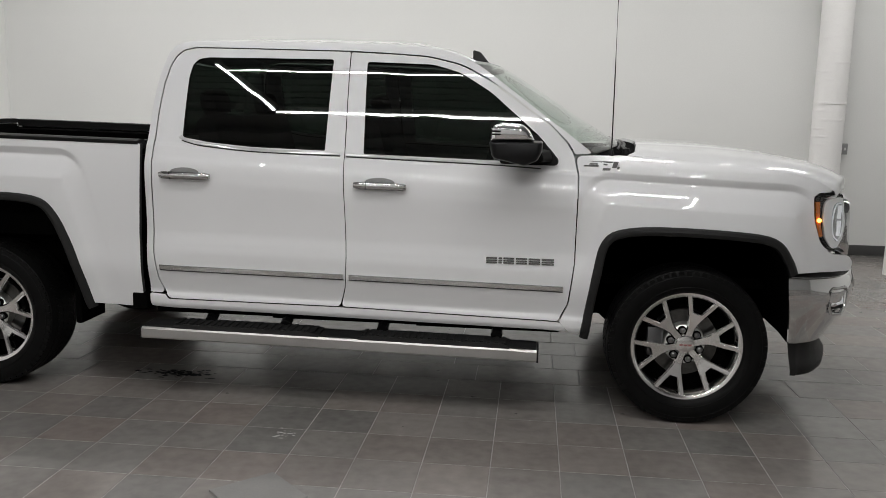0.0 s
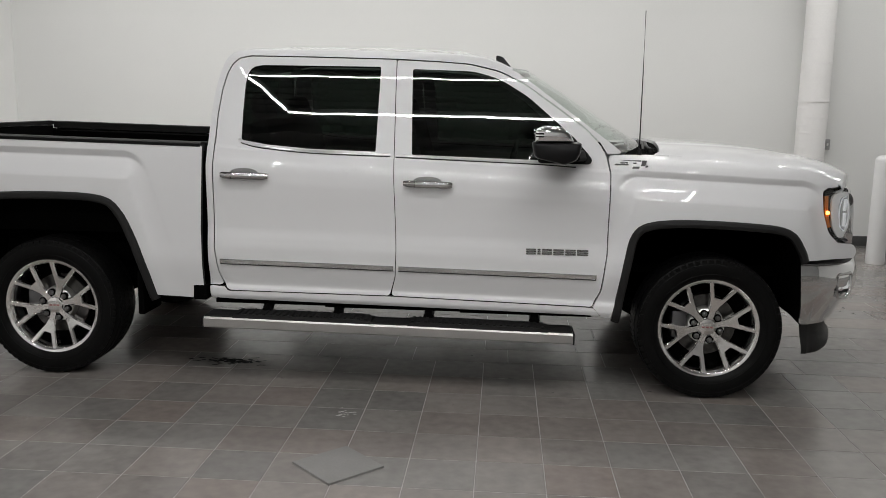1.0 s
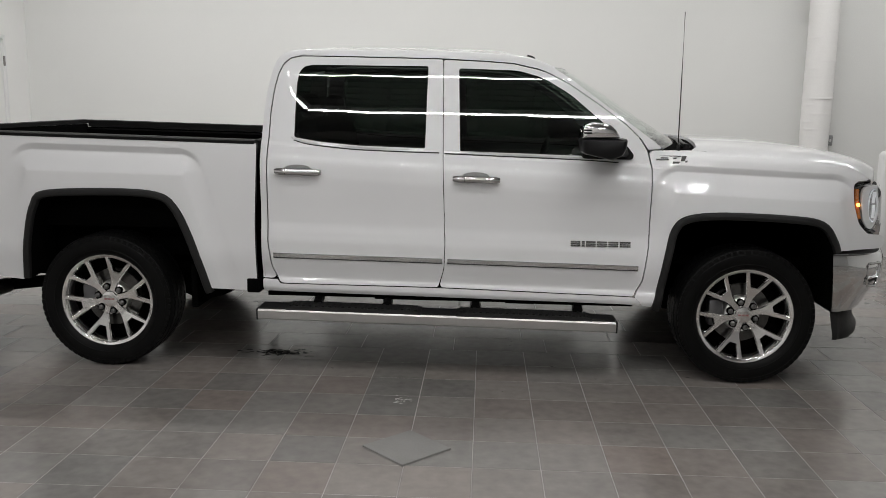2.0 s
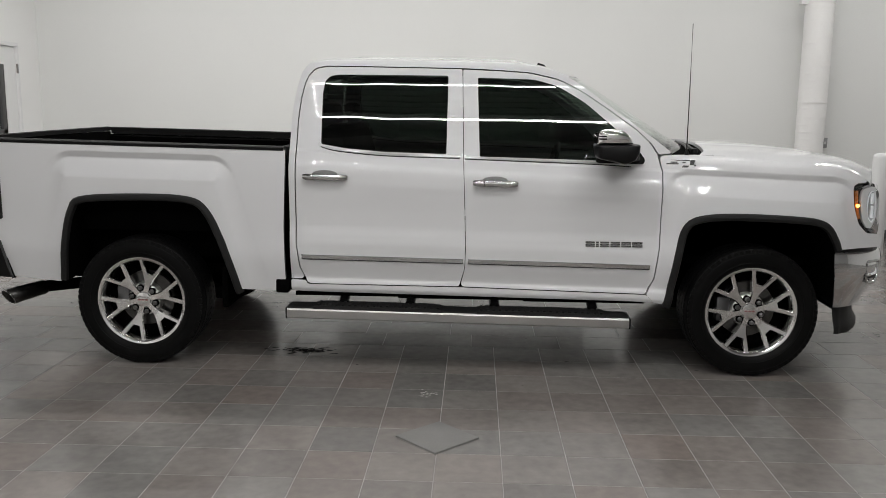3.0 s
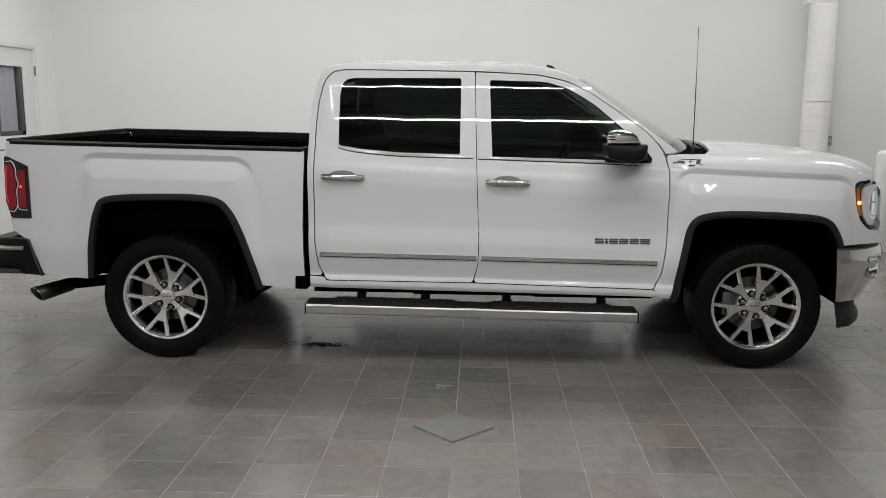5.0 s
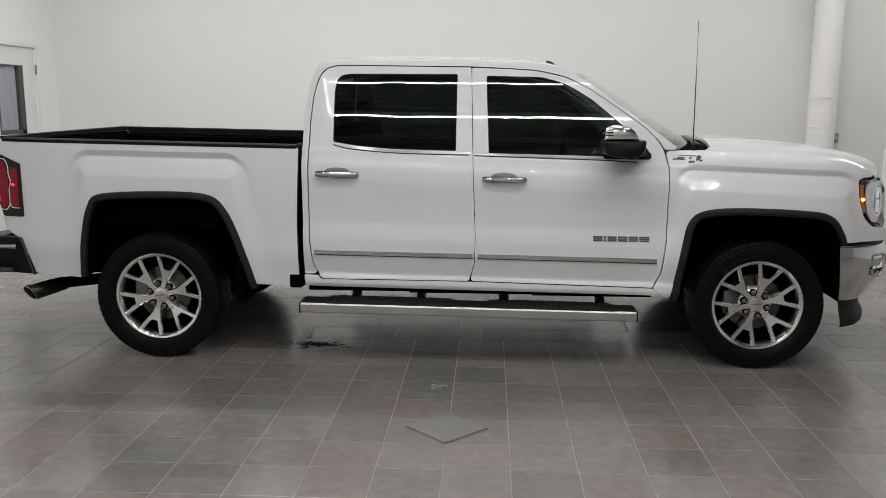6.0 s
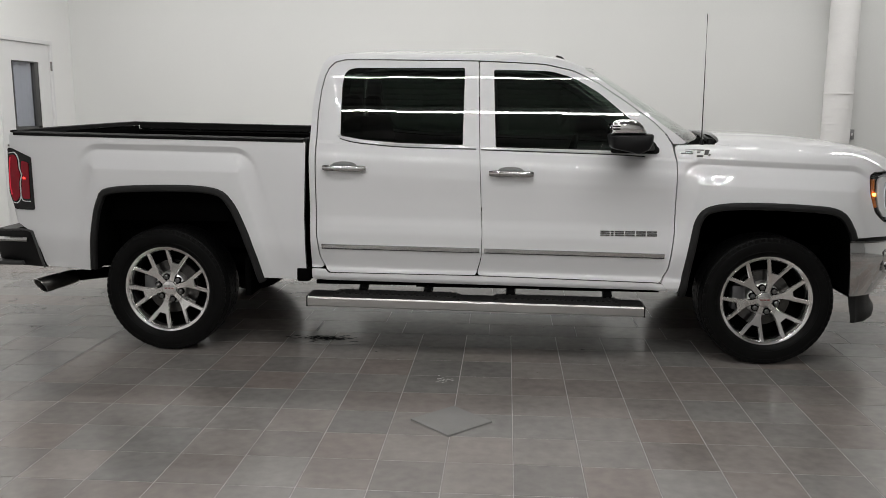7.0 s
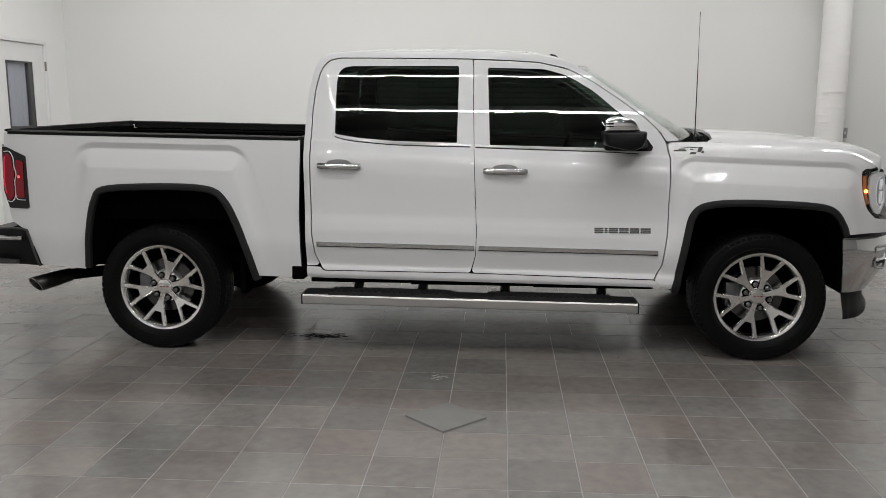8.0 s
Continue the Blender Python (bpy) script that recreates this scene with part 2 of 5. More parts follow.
# ---- the shape of the truck's side ----
def smooth(a, b, t):
    t = min(1.0, max(0.0, (t - a) / (b - a)))
    return t * t * (3 - 2 * t)
def curve(points):
    """A smooth monotone curve through (x, y) points."""
    xs, ys = [p[0] for p in points], [p[1] for p in points]
    d = [(ys[i + 1] - ys[i]) / (xs[i + 1] - xs[i]) for i in range(len(xs) - 1)]
    m = [d[0]] + [0 if a * b <= 0 else 2 * a * b / (a + b) for a, b in zip(d, d[1:])] + [d[-1]]
    def at(x):
        x = min(max(x, xs[0]), xs[-1])
        i = max(k for k in range(len(xs) - 1) if xs[k] <= x or k == 0)
        h = xs[i + 1] - xs[i]; t = (x - xs[i]) / h
        return ((1 + 2 * t) * (1 - t) ** 2 * ys[i] + t * (1 - t) ** 2 * h * m[i] + t * t * (3 - 2 * t) * ys[i + 1] + t * t * (t - 1) * h * m[i + 1])
    return at
CAB = curve([(0.40, .94), (.45, .972), (.49, .99), (.522, .988), (.545, .975), (.58, .982), (.64, .998), (.70, 1.007), (.75, 1.008), (.80, 1.003), (.87, .9945), (.95, .9955), (1.05, 1.0025), (1.10, 1.0055), (1.135, 1.0045), (1.150, 1.0038), (1.165, 1.0026), (1.178, 1.0007), (1.187, .9982), (1.195, .9951), (1.203, .9912), (1.211, .9873), (1.219, .9840), (1.230, .9802), (1.250, .9736), (1.263, .9695), (1.276, .9560), (1.28, .953), (1.40, .905)])
GLASSHOUSE = curve([(1.10, 1.025), (1.28, .953), (1.40, .905), (1.595, .827), (1.72, .7700), (1.79, .732), (1.83, .70), (1.86, .66), (1.88, .60)])
BED = curve([(.40, .94), (.47, .975), (.55, .985), (.70, 1.0), (.80, .996), (.95, .995), (1.1, .995), (1.24, .992), (1.31, .988), (1.345, .978), (1.37, .96)])
FEN = curve([(.40, .94), (.47, .975), (.55, .985), (.70, 1.0), (.80, 1.0), (.95, .999), (1.04, .994), (1.115, .985), (1.19, .976), (1.215, .967), (1.25, .945), (1.275, .91), (1.29, .87), (1.30, .83)])
RAMP = curve([(0, 0), (.003, -.0009), (.007, -.0038), (.031, -.0215), (.035, -.0240), (.039, -.0243), (.043, -.0227), (.060, -.0111), (.09, .0069), (.12, .0225), (.146, .0340), (.150, .0352), (.154, .0358), (.17, .0362), (1, .0366)])
def arch(x, z, xc, half, top, rake):
    dx = abs(x - xc) - half - .05 - .30 * max(0, top - z)
    dz = z - top + rake * (x - xc)
    r = .14
    sd = math.hypot(max(dx + r, 0), max(dz + r, 0)) + min(max(dx + r, dz + r), 0) - r
    return RAMP(max(0, -sd)) * smooth(0, .12 + .45 * max(0, top - z), -dx)
def side(x, z):
    """Half-width of the truck's body at a place of its side."""
    z += .012
    v = z + (.0155 + .028 * smooth(.95, 1.15, z)) * (x - 2)
    if x < .9:
        w = BED(z + .0155 * (x - 2) + .02)
    elif x < 3.05:
        w = (CAB(v) if v < 1.28 else GLASSHOUSE(z) - .0174 * (x - 2)) - .020 * (max(0, 1.065 - x) / .16) ** 2
    else:
        k = smooth(3.05, 3.3, x); a = CAB(v) if v < 1.28 else GLASSHOUSE(z) - .0174 * (x - 2); b = FEN(z + .03 * (x - 3.6))
        w = a + (b - a) * k
    w += arch(x, z, .035, .50, 1.29, .018) + arch(x, z, 3.65, .50, 1.218, .04)
    if x > 3.75: w -= .10 * ((x - 3.75) / .55) ** 2.6
    if x < -.6: w -= .03 * ((-.6 - x) / .35) ** 2
    return w


def skin(x, z, s, out=0.0):
    """A place on the truck's side; s is -1 for the passenger's side."""
    return Vector((x, s * (side(x, z) + out), z))


def skin_normal(x, z, s):
    e = 0.003
    return Vector((-(side(x + e, z) - side(x - e, z)) / (2 * e), s, -(side(x, z + e) - side(x, z - e)) / (2 * e))).normalized() if s > 0 else \
        Vector((-(side(x + e, z) - side(x - e, z)) / (2 * e), -1.0, -(side(x, z + e) - side(x, z - e)) / (2 * e))).normalized()


def inside(x, z, loop):
    hit = False
    for (x0, z0), (x1, z1) in zip(loop, loop[1:] + loop[:1]):
        if (z0 > z) != (z1 > z) and x < x0 + (z - z0) * (x1 - x0) / (z1 - z0):
            hit = not hit
    return hit


def near(x, z, loop, d):
    for (x0, z0), (x1, z1) in zip(loop, loop[1:] + loop[:1]):
        ux, uz = x1 - x0, z1 - z0
        t = max(0, min(1, ((x - x0) * ux + (z - z0) * uz) / max(1e-9, ux * ux + uz * uz)))
        if (x - x0 - t * ux) ** 2 + (z - z0 - t * uz) ** 2 < d * d:
            return True
    return False


def panel(name, outline, holes, parent, mats, label="", step=(0.03, 0.018), depth=0.028, out=0.0, both=True):
    """A pressed panel of the truck's side with an edge that turns inwards, on both sides of the truck."""
    loops = [dense(outline, 0.03)] + [dense(h, 0.03) for h in holes]
    pts, edges = [], []
    for loop in loops:
        n0 = len(pts)
        pts += loop
        edges += [(n0 + i, n0 + (i + 1) % len(loop)) for i in range(len(loop))]
    xs, zs = [p[0] for p in loops[0]], [p[1] for p in loops[0]]
    nx = int((max(xs) - min(xs)) / step[0])
    levels = [min(zs) + 0.5 * step[1]]
    while levels[-1] < max(zs):
        levels.append(levels[-1] + .0045 if 1.13 < levels[-1] < 1.25 else levels[-1] + (min(step[1], 0.0055 if step[1] < .012 and levels[-1] > 1.0 else 0.009) if 1.0 < levels[-1] < 1.32 or levels[-1] < 0.6 else step[1]))
    for i in range(nx + 1):
        for z in levels:
            x = min(xs) + (i + 0.5) * step[0]
            if inside(x, z, loops[0]) and not any(inside(x, z, h) for h in loops[1:]) and not any(near(x, z, h, 0.009) for h in loops):
                pts.append((x, z))
    got = delaunay_2d_cdt([Vector(p) for p in pts], edges, [], 0, 1e-5)
    flat, tris = got[0], []
    for f in got[2]:
        cx, cz = sum(flat[k].x for k in f) / len(f), sum(flat[k].y for k in f) / len(f)
        if inside(cx, cz, loops[0]) and not any(inside(cx, cz, h) for h in loops[1:]):
            tris.append(f)
    made = []
    for s in ((-1, 1) if both else (-1,)):
        verts = [skin(p.x, p.y, s, out) for p in flat]
        faces, normals = [], []
        used = {}
        vn = [skin_normal(p.x, p.y, s) for p in flat]
        for f in tris:
            g = list(f)
            a, b, c = (verts[k] for k in g[:3])
            if (b - a).cross(c - a).y * s < 0:
                g.reverse()
            faces.append(g)
            normals += [vn[k] for k in g]
            for i in range(len(g)):
                e = (g[i], g[(i + 1) % len(g)])
                used[tuple(sorted(e))] = None if tuple(sorted(e)) in used else e
        top = len(faces)
        for e in used.values():
            if e:
                a, b = e
                n = len(verts)
                pa, pb = verts[a], verts[b]
                verts += [pa, pb, pb - Vector((0, s * depth, 0)), pa - Vector((0, s * depth, 0))]
                faces.append([n + 1, n, n + 3, n + 2])
                d = (verts[n] - verts[n + 1]).cross(verts[n + 2] - verts[n + 1]).normalized()
                normals += [d] * 4
        me = bpy.data.meshes.new(name)
        me.from_pydata([tuple(v) for v in verts], [], faces)
        for m in mats:
            me.materials.append(m)
        if len(mats) > 1:
            me.polygons.foreach_set("material_index", [0] * top + [1] * (len(faces) - top))
        me.shade_smooth()
        me.normals_split_custom_set([tuple(q) for q in normals])
        made.append(hang(new(name, me), parent, label))
    return made


def sweep(bm, path, profile, s, up=None):
    """A strip along a path of the truck's side. profile: (across, outwards) points, across to the path's left."""
    pts = [Vector(p) for p in path]
    rows = []
    for i, p in enumerate(pts):
        d = (pts[min(i + 1, len(pts) - 1)] - pts[max(i - 1, 0)]).normalized()
        n = Vector((-d.y, d.x))
        row = []
        for a, o in profile:
            q = p + n * a
            row.append(skin(q.x, q.y, s, o))
        rows.append(row)
    vs = loft(bm, rows, True)
    bm.faces.new(vs[0])
    bm.faces.new(vs[-1][::-1])
    return bm


# ================= the truck =================
truck = thing("pickup_truck", (1.8, 0, 0), "white four-door pickup truck with chrome trim parked on grey tiles", "pickup truck")
# The turned-in edges are black: the gaps' shade is put into their colour.
BODY = [PAINT, JAMB]
SIDES = (-1, 1)

# bed sides
panel("bed_side", rounded([(-.935, 1.335, .02), (-.967, 1.24, .03), (-.957, .90, .05), (-.935, .79, .03), (-.845, .735, .05), (-.770, .522, .02), (-.47, .502, .01),
                           (-.425, .775, .3), (-.38, .945, .1), (-.30, 1.003, .12), (.09, 1.015, .6), (.335, 1.0, .15), (.425, .945, .12), (.49, .80, .3), (.59, .475, .01),
                           (.884, .460, .015), (.878, .85, .6), (.896, 1.303, .012)]), [], truck, BODY, step=(.018, .010))
# doors: one outline each, with the window cut out
REAR_WINDOW = rounded([(1.098, 1.338, .02), (1.094, 1.48, .3), (1.092, 1.640, .1), (1.102, 1.706, .05), (1.130, 1.734, .05), (1.18, 1.743, .1), (1.834, 1.743, .015), (1.832, 1.288, .01), (1.46, 1.297, .5), (1.24, 1.315, .4)])
FRONT_WINDOW = rounded([(2.008, 1.733, .015), (2.027, 1.277, .01), (2.69, 1.262, .3), (2.978, 1.247, .03), (2.985, 1.272, .04), (2.89, 1.381, .4), (2.64, 1.594, .5), (2.487, 1.685, .4), (2.345, 1.725, .3)])
rear_doors = panel("rear_door", grow(rounded([(1.916, .513, .02), (1.946, .62, .2), (1.950, .764, .4), (1.931, 1.24, .5), (1.914, 1.781, .01), (1.30, 1.788, .3), (1.102, 1.788, .08), (1.045, 1.775, .06), (1.011, 1.743, .06), (.988, 1.693, .1), (.970, 1.604, .2), (.959, 1.469, .3), (.959, 1.333, .4), (.956, 1.04, .5), (.957, .751, .2), (.975, .607, .15), (1.02, .517, .04)]), .0015),
                   [REAR_WINDOW], truck, BODY)
front_doors = panel("front_door", grow(rounded([(1.922, 1.779, .01), (1.938, 1.24, .5), (1.957, .764, .4), (1.953, .62, .2), (1.926, .513, .02), (3.008, .488, .02), (3.05, .575, .12), (3.074, .78, .3), (3.076, 1.086, .3), (3.076, 1.20, .12), (3.055, 1.295, .08), (3.020, 1.352, .08),
                                           (2.940, 1.430, .2), (2.780, 1.544, .5), (2.62, 1.652, .4), (2.486, 1.722, .35), (2.314, 1.760, .3), (2.14, 1.771, .4)]), .0015),
                    [FRONT_WINDOW], truck, BODY)
# the cab round the doors, and the sill below them
CAB_OUTER = [(.913, .54, 0), (.912, .85, .5), (.912, 1.326, .5), (.914, 1.467, .3), (.922, 1.58, .2), (.938, 1.68, .15), (.958, 1.755, .06), (.985, 1.800, .04), (1.03, 1.818, .06), (1.12, 1.827, .2), (1.45, 1.829, .5), (1.90, 1.826, .8), (2.20, 1.818, .6), (2.40, 1.797, .5),
             (2.556, 1.740, .5), (2.692, 1.643, .6), (2.825, 1.545, .6), (2.958, 1.447, .5), (3.092, 1.350, .2), (3.152, 1.304, .01)]
CAB_INNER = [(3.063, 1.301, .02), (3.029, 1.357, .08),
             (2.946, 1.437, .2), (2.786, 1.552, .5), (2.626, 1.660, .4), (2.489, 1.730, .35), (2.316, 1.768, .3), (2.14, 1.779, .4), (1.918, 1.789, .3), (1.30, 1.796, .3), (1.098, 1.796, .08), (1.038, 1.782, .06), (1.003, 1.748, .06), (.980, 1.696, .1), (.962, 1.605, .2), (.951, 1.469, .3), (.951, 1.333, .4), (.948, 1.04, .5), (.949, .751, .2), (.967, .607, .15), (1.0, .54, .03)]
panel("cab_side", rounded(CAB_OUTER + CAB_INNER), [], truck, [PAINT, PAINT])
panel("sill", rounded([(.913, .535, .01), (1.0, .532, 0), (1.02, .510, .02), (1.92, .506, 0), (3.006, .481, .02), (3.022, .478, 0), (3.06, .437, .01), (.915, .466, .02)]), [], truck, BODY)
# front fenders
FENDER_TOP = [(3.018, .484, 0), (3.058, .572, .12), (3.081, .78, .3), (3.083, 1.086, .3), (3.084, 1.20, .10), (3.066, 1.294, .03), (3.15, 1.296, .1), (3.30, 1.296, .4), (3.50, 1.287, .5), (3.83, 1.266, .6), (4.0, 1.249, .4), (4.172, 1.215, .3), (4.30, 1.152, .03)]
FENDER_LOW = [(4.215, 1.147, .02),
                               (4.188, 1.13, .04), (4.198, 1.015, .2), (4.234, .912, .1), (4.297, .855, .05), (4.40, .842, .03), (4.43, .805, .03), (4.41, .769, .02), (4.10, .769, .01),
                               (4.072, .825, .15), (4.025, .897, .1), (3.945, .935, .15), (3.745, .952, .6), (3.483, .955, .6), (3.322, .94, .15), (3.255, .915, .12), (3.205, .845, .2), (3.16, .64, .3), (3.113, .428, .01), (3.063, .435, 0)]
panel("front_fender", rounded(FENDER_TOP + FENDER_LOW), [], truck, [PAINT, PAINT], step=(.018, .010))

# side windows
for outline, name in ((REAR_WINDOW, "rear_door_glass"), (FRONT_WINDOW, "front_door_glass")):
    for ob, door in zip(panel(name, outline, [], truck, [TINT, JAMB], "dark tinted window glass", depth=0.004, out=-0.009), rear_doors if "rear" in name else front_doors):
        ob.parent = door
        ob.matrix_parent_inverse = Matrix()

# black plastic wheel arch mouldings
REAR_ARCH = smoothed([(.588, .438), (.575, .475), (.535, .62), (.479, .784), (.414, .922), (.33, .983), (.087, .998), (-.281, .983), (-.354, .93), (-.398, .773), (-.429, .51)], 5)
FRONT_ARCH = smoothed([(4.085, .755), (4.059, .813), (3.988, .895), (3.817, .921), (3.485, .931), (3.304, .915), (3.239, .871), (3.211, .751), (3.18, .55), (3.165, .425), (3.160, .400)], 5)
FLARE = [(-.002, -.05), (-.002, .010), (-.007, .017), (-.022, .021), (-.036, .016), (-.044, .004), (-.044, -.02)]
for path, name in ((REAR_ARCH, "rear_arch_moulding"), (FRONT_ARCH, "front_arch_moulding")):
    for s in SIDES:
        part(name, sweep(bmesh.new(), path, FLARE, s), PLASTIC, truck, "grained black plastic arch moulding")
        bm = bmesh.new()
        rows = []
        for x, z in ([(4.115, .42), (4.10, .60)] + path if "front" in name else path):
            w = side(x, z)
            rows.append([(x, s * (w - .012), z), (x, s * .80, z + .015), (x, s * .50, z + .02)])
        vs = loft(bm, rows)
        bm.faces.new([r[-1] for r in vs])
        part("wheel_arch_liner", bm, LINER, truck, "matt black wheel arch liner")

# chrome strips on the doors, and along the windows
STRIPE = [(-.0125, -.004), (-.0125, .007), (-.0105, .0095), (.010, .0105), (.0125, .007), (.0125, -.004)]
# Thin black line along the lower edge of each chrome strip.
LIP = [(-.0175, -.004), (-.0175, .004), (-.0128, .0075), (-.0128, -.004)]
BELT = [(-.007, -.006), (-.007, .003), (-.004, .007), (.002, .0085), (.006, .006), (.0075, .001), (.0075, -.006)]
RUBBERLINE = [(-.013, -.006), (-.013, .0015), (-.0072, .0015), (-.0072, -.006)]
for s, rear, front in zip(SIDES, rear_doors, front_doors):
    part("door_moulding", sweep(bmesh.new(), smoothed([(.984, .679), (1.4, .674), (1.94, .667)], 8), STRIPE, s), SATINCHROME, rear, "chrome strip")
    part("door_moulding", sweep(bmesh.new(), smoothed([(1.968, .6665), (2.5, .659), (3.027, .651)], 8), STRIPE, s), SATINCHROME, front, "chrome strip")
    part("moulding_lip", sweep(bmesh.new(), smoothed([(.984, .679), (1.4, .674), (1.94, .667)], 8), LIP, s), JAMB, rear, "thin black lip")
    part("moulding_lip", sweep(bmesh.new(), smoothed([(1.968, .6665), (2.5, .659), (3.027, .651)], 8), LIP, s), JAMB, front, "thin black lip")
    part("window_trim", sweep(bmesh.new(), smoothed([(1.085, 1.345), (1.10, 1.332), (1.17, 1.313), (1.26, 1.302), (1.46, 1.286), (1.70, 1.279), (1.912, 1.275)], 6), BELT, s), HANDLE, rear, "chrome strip")
    part("window_seal", sweep(bmesh.new(), smoothed([(1.10, 1.332), (1.17, 1.313), (1.26, 1.302), (1.46, 1.286), (1.70, 1.279), (1.912, 1.275)], 6), RUBBERLINE, s), JAMB, rear)
    part("window_trim", sweep(bmesh.new(), smoothed([(1.942, 1.272), (2.3, 1.261), (2.69, 1.250), (2.90, 1.239)], 6), BELT, s), HANDLE, front, "chrome strip")
    part("window_seal", sweep(bmesh.new(), smoothed([(1.942, 1.272), (2.3, 1.261), (2.69, 1.250), (2.90, 1.239)], 6), RUBBERLINE, s), JAMB, front)

# roof, with two shallow ribs
ROOF_EDGE = curve([(.938, 1.68), (.958, 1.755), (.985, 1.799), (1.03, 1.818), (1.12, 1.827), (1.45, 1.829), (1.90, 1.826), (2.20, 1.818), (2.40, 1.797), (2.48, 1.773), (2.555, 1.740)])
bm = bmesh.new()
rows = []
for i in range(61):
    u = i / 60
    row = []
    for j in range(-24, 25):
        t = j / 24
        x0, x1 = .960 - .012 * (1 - t * t), 2.552 + .12 * (1 - t * t)
        x = x0 + (x1 - x0) * (1 - (1 - u) ** 1.4) if u < .5 else x0 + (x1 - x0) * ((1 - .5 ** 1.4) + (u - .5) * 2 * .5 ** 1.4)
        xe = min(x, 2.552)
        ze = ROOF_EDGE(xe)
        w = side(xe, ze) - .006
        crown = .040 * (1 - abs(t) ** 2.2) * smooth(.94, 1.06, x) * (1 - .45 * smooth(2.2, 2.65, x))
        rib = .006 * smooth(.05, .0, abs(abs(t) - .55)) * smooth(1.1, 1.3, x) * smooth(2.4, 2.2, x)
        drop = .055 * max(0, (x - 2.36) / .34) ** 2 * (1 - t * t)
        row.append((x, t * w, ze + .004 + crown + rib - drop * .5))
    rows.append([(row[0][0], row[0][1] - .0075, row[0][2] - .012)] + row + [(row[-1][0], row[-1][1] + .0075, row[-1][2] - .012)])
loft(bm, rows + [[(x + .001, y, z - .014) for x, y, z in rows[-1]]])
part("roof", bm, PAINT, truck, sharp=60)
# antenna fin on the roof
bm = bmesh.new()
vs = loft(bm, [[(2.45, .51, 1.790), (2.45, .57, 1.790), (2.575, .566, 1.78), (2.575, .514, 1.78)], [(2.447, .527, 1.889), (2.447, .553, 1.889), (2.496, .549, 1.877), (2.496, .531, 1.877)]], True)
bm.faces.new(vs[-1])
bm.faces.new(vs[0])
bmesh.ops.bevel(bm, geom=bm.edges[:], offset=.006, segments=2, affect="EDGES")
part("roof_fin", bm, SATIN, truck, "small black roof antenna fin")

# windscreen
A_EDGE = smoothed([(3.152, 1.304), (3.092, 1.350), (2.958, 1.446), (2.825, 1.544), (2.692, 1.642), (2.566, 1.732)], 4)
bm = bmesh.new()
glass_rows = []
for k, (x, z) in enumerate(A_EDGE):
    u = k / (len(A_EDGE) - 1)
    w = side(x, z) - .008
    glass_rows.append([(x + (.20 - .08 * u) * (1 - (j / 24) ** 2), w * j / 24, z + (.032 - .022 * u) * (1 - (j / 24) ** 2)) for j in range(-24, 25)])
glass_rows.append([(x, y, z - .004) for x, y, z in rows[-1][1:-1]])
loft(bm, glass_rows)
part("windscreen", bm, SCREEN, truck, "green-tinted curved windscreen", sharp=80)

# rear wall of the cab with its window
bm = bmesh.new()
rows = []
for z in (.50, .9, 1.25, 1.33):
    rows.append([(.925, side(.95, z) * j / 6 * .985, z) for j in range(-6, 7)])
loft(bm, rows)
part("cab_rear_wall", bm, PAINT, truck)
bm = bmesh.new()
rows = [[(.925 + .13 * (z - 1.33), (side(.97, z) - .02) * j / 6, z) for j in range(-6, 7)] for z in (1.33, 1.5, 1.65, 1.72)]
loft(bm, rows)
part("rear_window", bm, TINT, truck, "dark tinted rear window")

# bonnet: crowned, with a raised middle
HOOD_EDGE = curve([(3.2, 1.296), (3.3, 1.296), (3.5, 1.287), (3.83, 1.266), (4.0, 1.249), (4.172, 1.215), (4.30, 1.152)])
HOOD_MID = curve([(3.2, 1.350), (3.42, 1.352), (3.76, 1.345), (4.0, 1.326), (4.16, 1.304), (4.30, 1.278), (4.40, 1.248), (4.48, 1.208), (4.54, 1.165)])
CROSS = curve([(0, 1), (.30, .985), (.42, .94), (.50, .86), (.62, .78), (.80, .58), (.92, .28), (1.0, 0)])

CROSS_FRONT = curve([(0, 1), (.40, .985), (.62, .92), (.78, .77), (.88, .54), (.95, .29), (.98, .14), (1.0, 0)])


def hood_place(x, t):
    xe = min(x, 4.295)
    ze = HOOD_EDGE(xe)
    w = side(xe, ze) - .0005
    if x > 4.295:
        w -= .16 * ((x - 4.295) / .2) ** 1.3
    return (x - .024 * smooth(4.27, 4.44, x), t * w, ze - .0005 + (HOOD_MID(x) - ze) * (CROSS(abs(t)) + (CROSS_FRONT(abs(t)) - CROSS(abs(t))) * smooth(3.85, 4.28, x)))


def hood_rear(t):
    return 3.350 + .07 * (1 - t * t) - .03 * smooth(.90, 1.0, abs(t))


bm = bmesh.new()
rows = []
for i in range(41):
    u = i / 40
    rows.append([hood_place(hood_rear(j / 30) + u * (4.295 + .235 * (1 - abs(j / 30) ** 4.5) - hood_rear(j / 30)), j / 30) for j in range(-30, 31)])
rows.append([(x + .005, y, z - .012) for x, y, z in rows[-1]])
rows.append([(x + .004, y, min(z - .02, 1.142 + .01 * (1 - (y / .85) ** 2))) for x, y, z in rows[-1]])
rows.append([(x - .05, y * .99, z - .004) for x, y, z in rows[-1]])
vs = loft(bm, rows)
edge = [vs[0][j] for j in range(61)]
low = [bm.verts.new(v.co - Vector((0, 0, .03))) for v in edge]
for j in range(60):
    bm.faces.new((edge[j], edge[j + 1], low[j + 1], low[j]))
part("bonnet", bm, PAINT, truck, sharp=60)

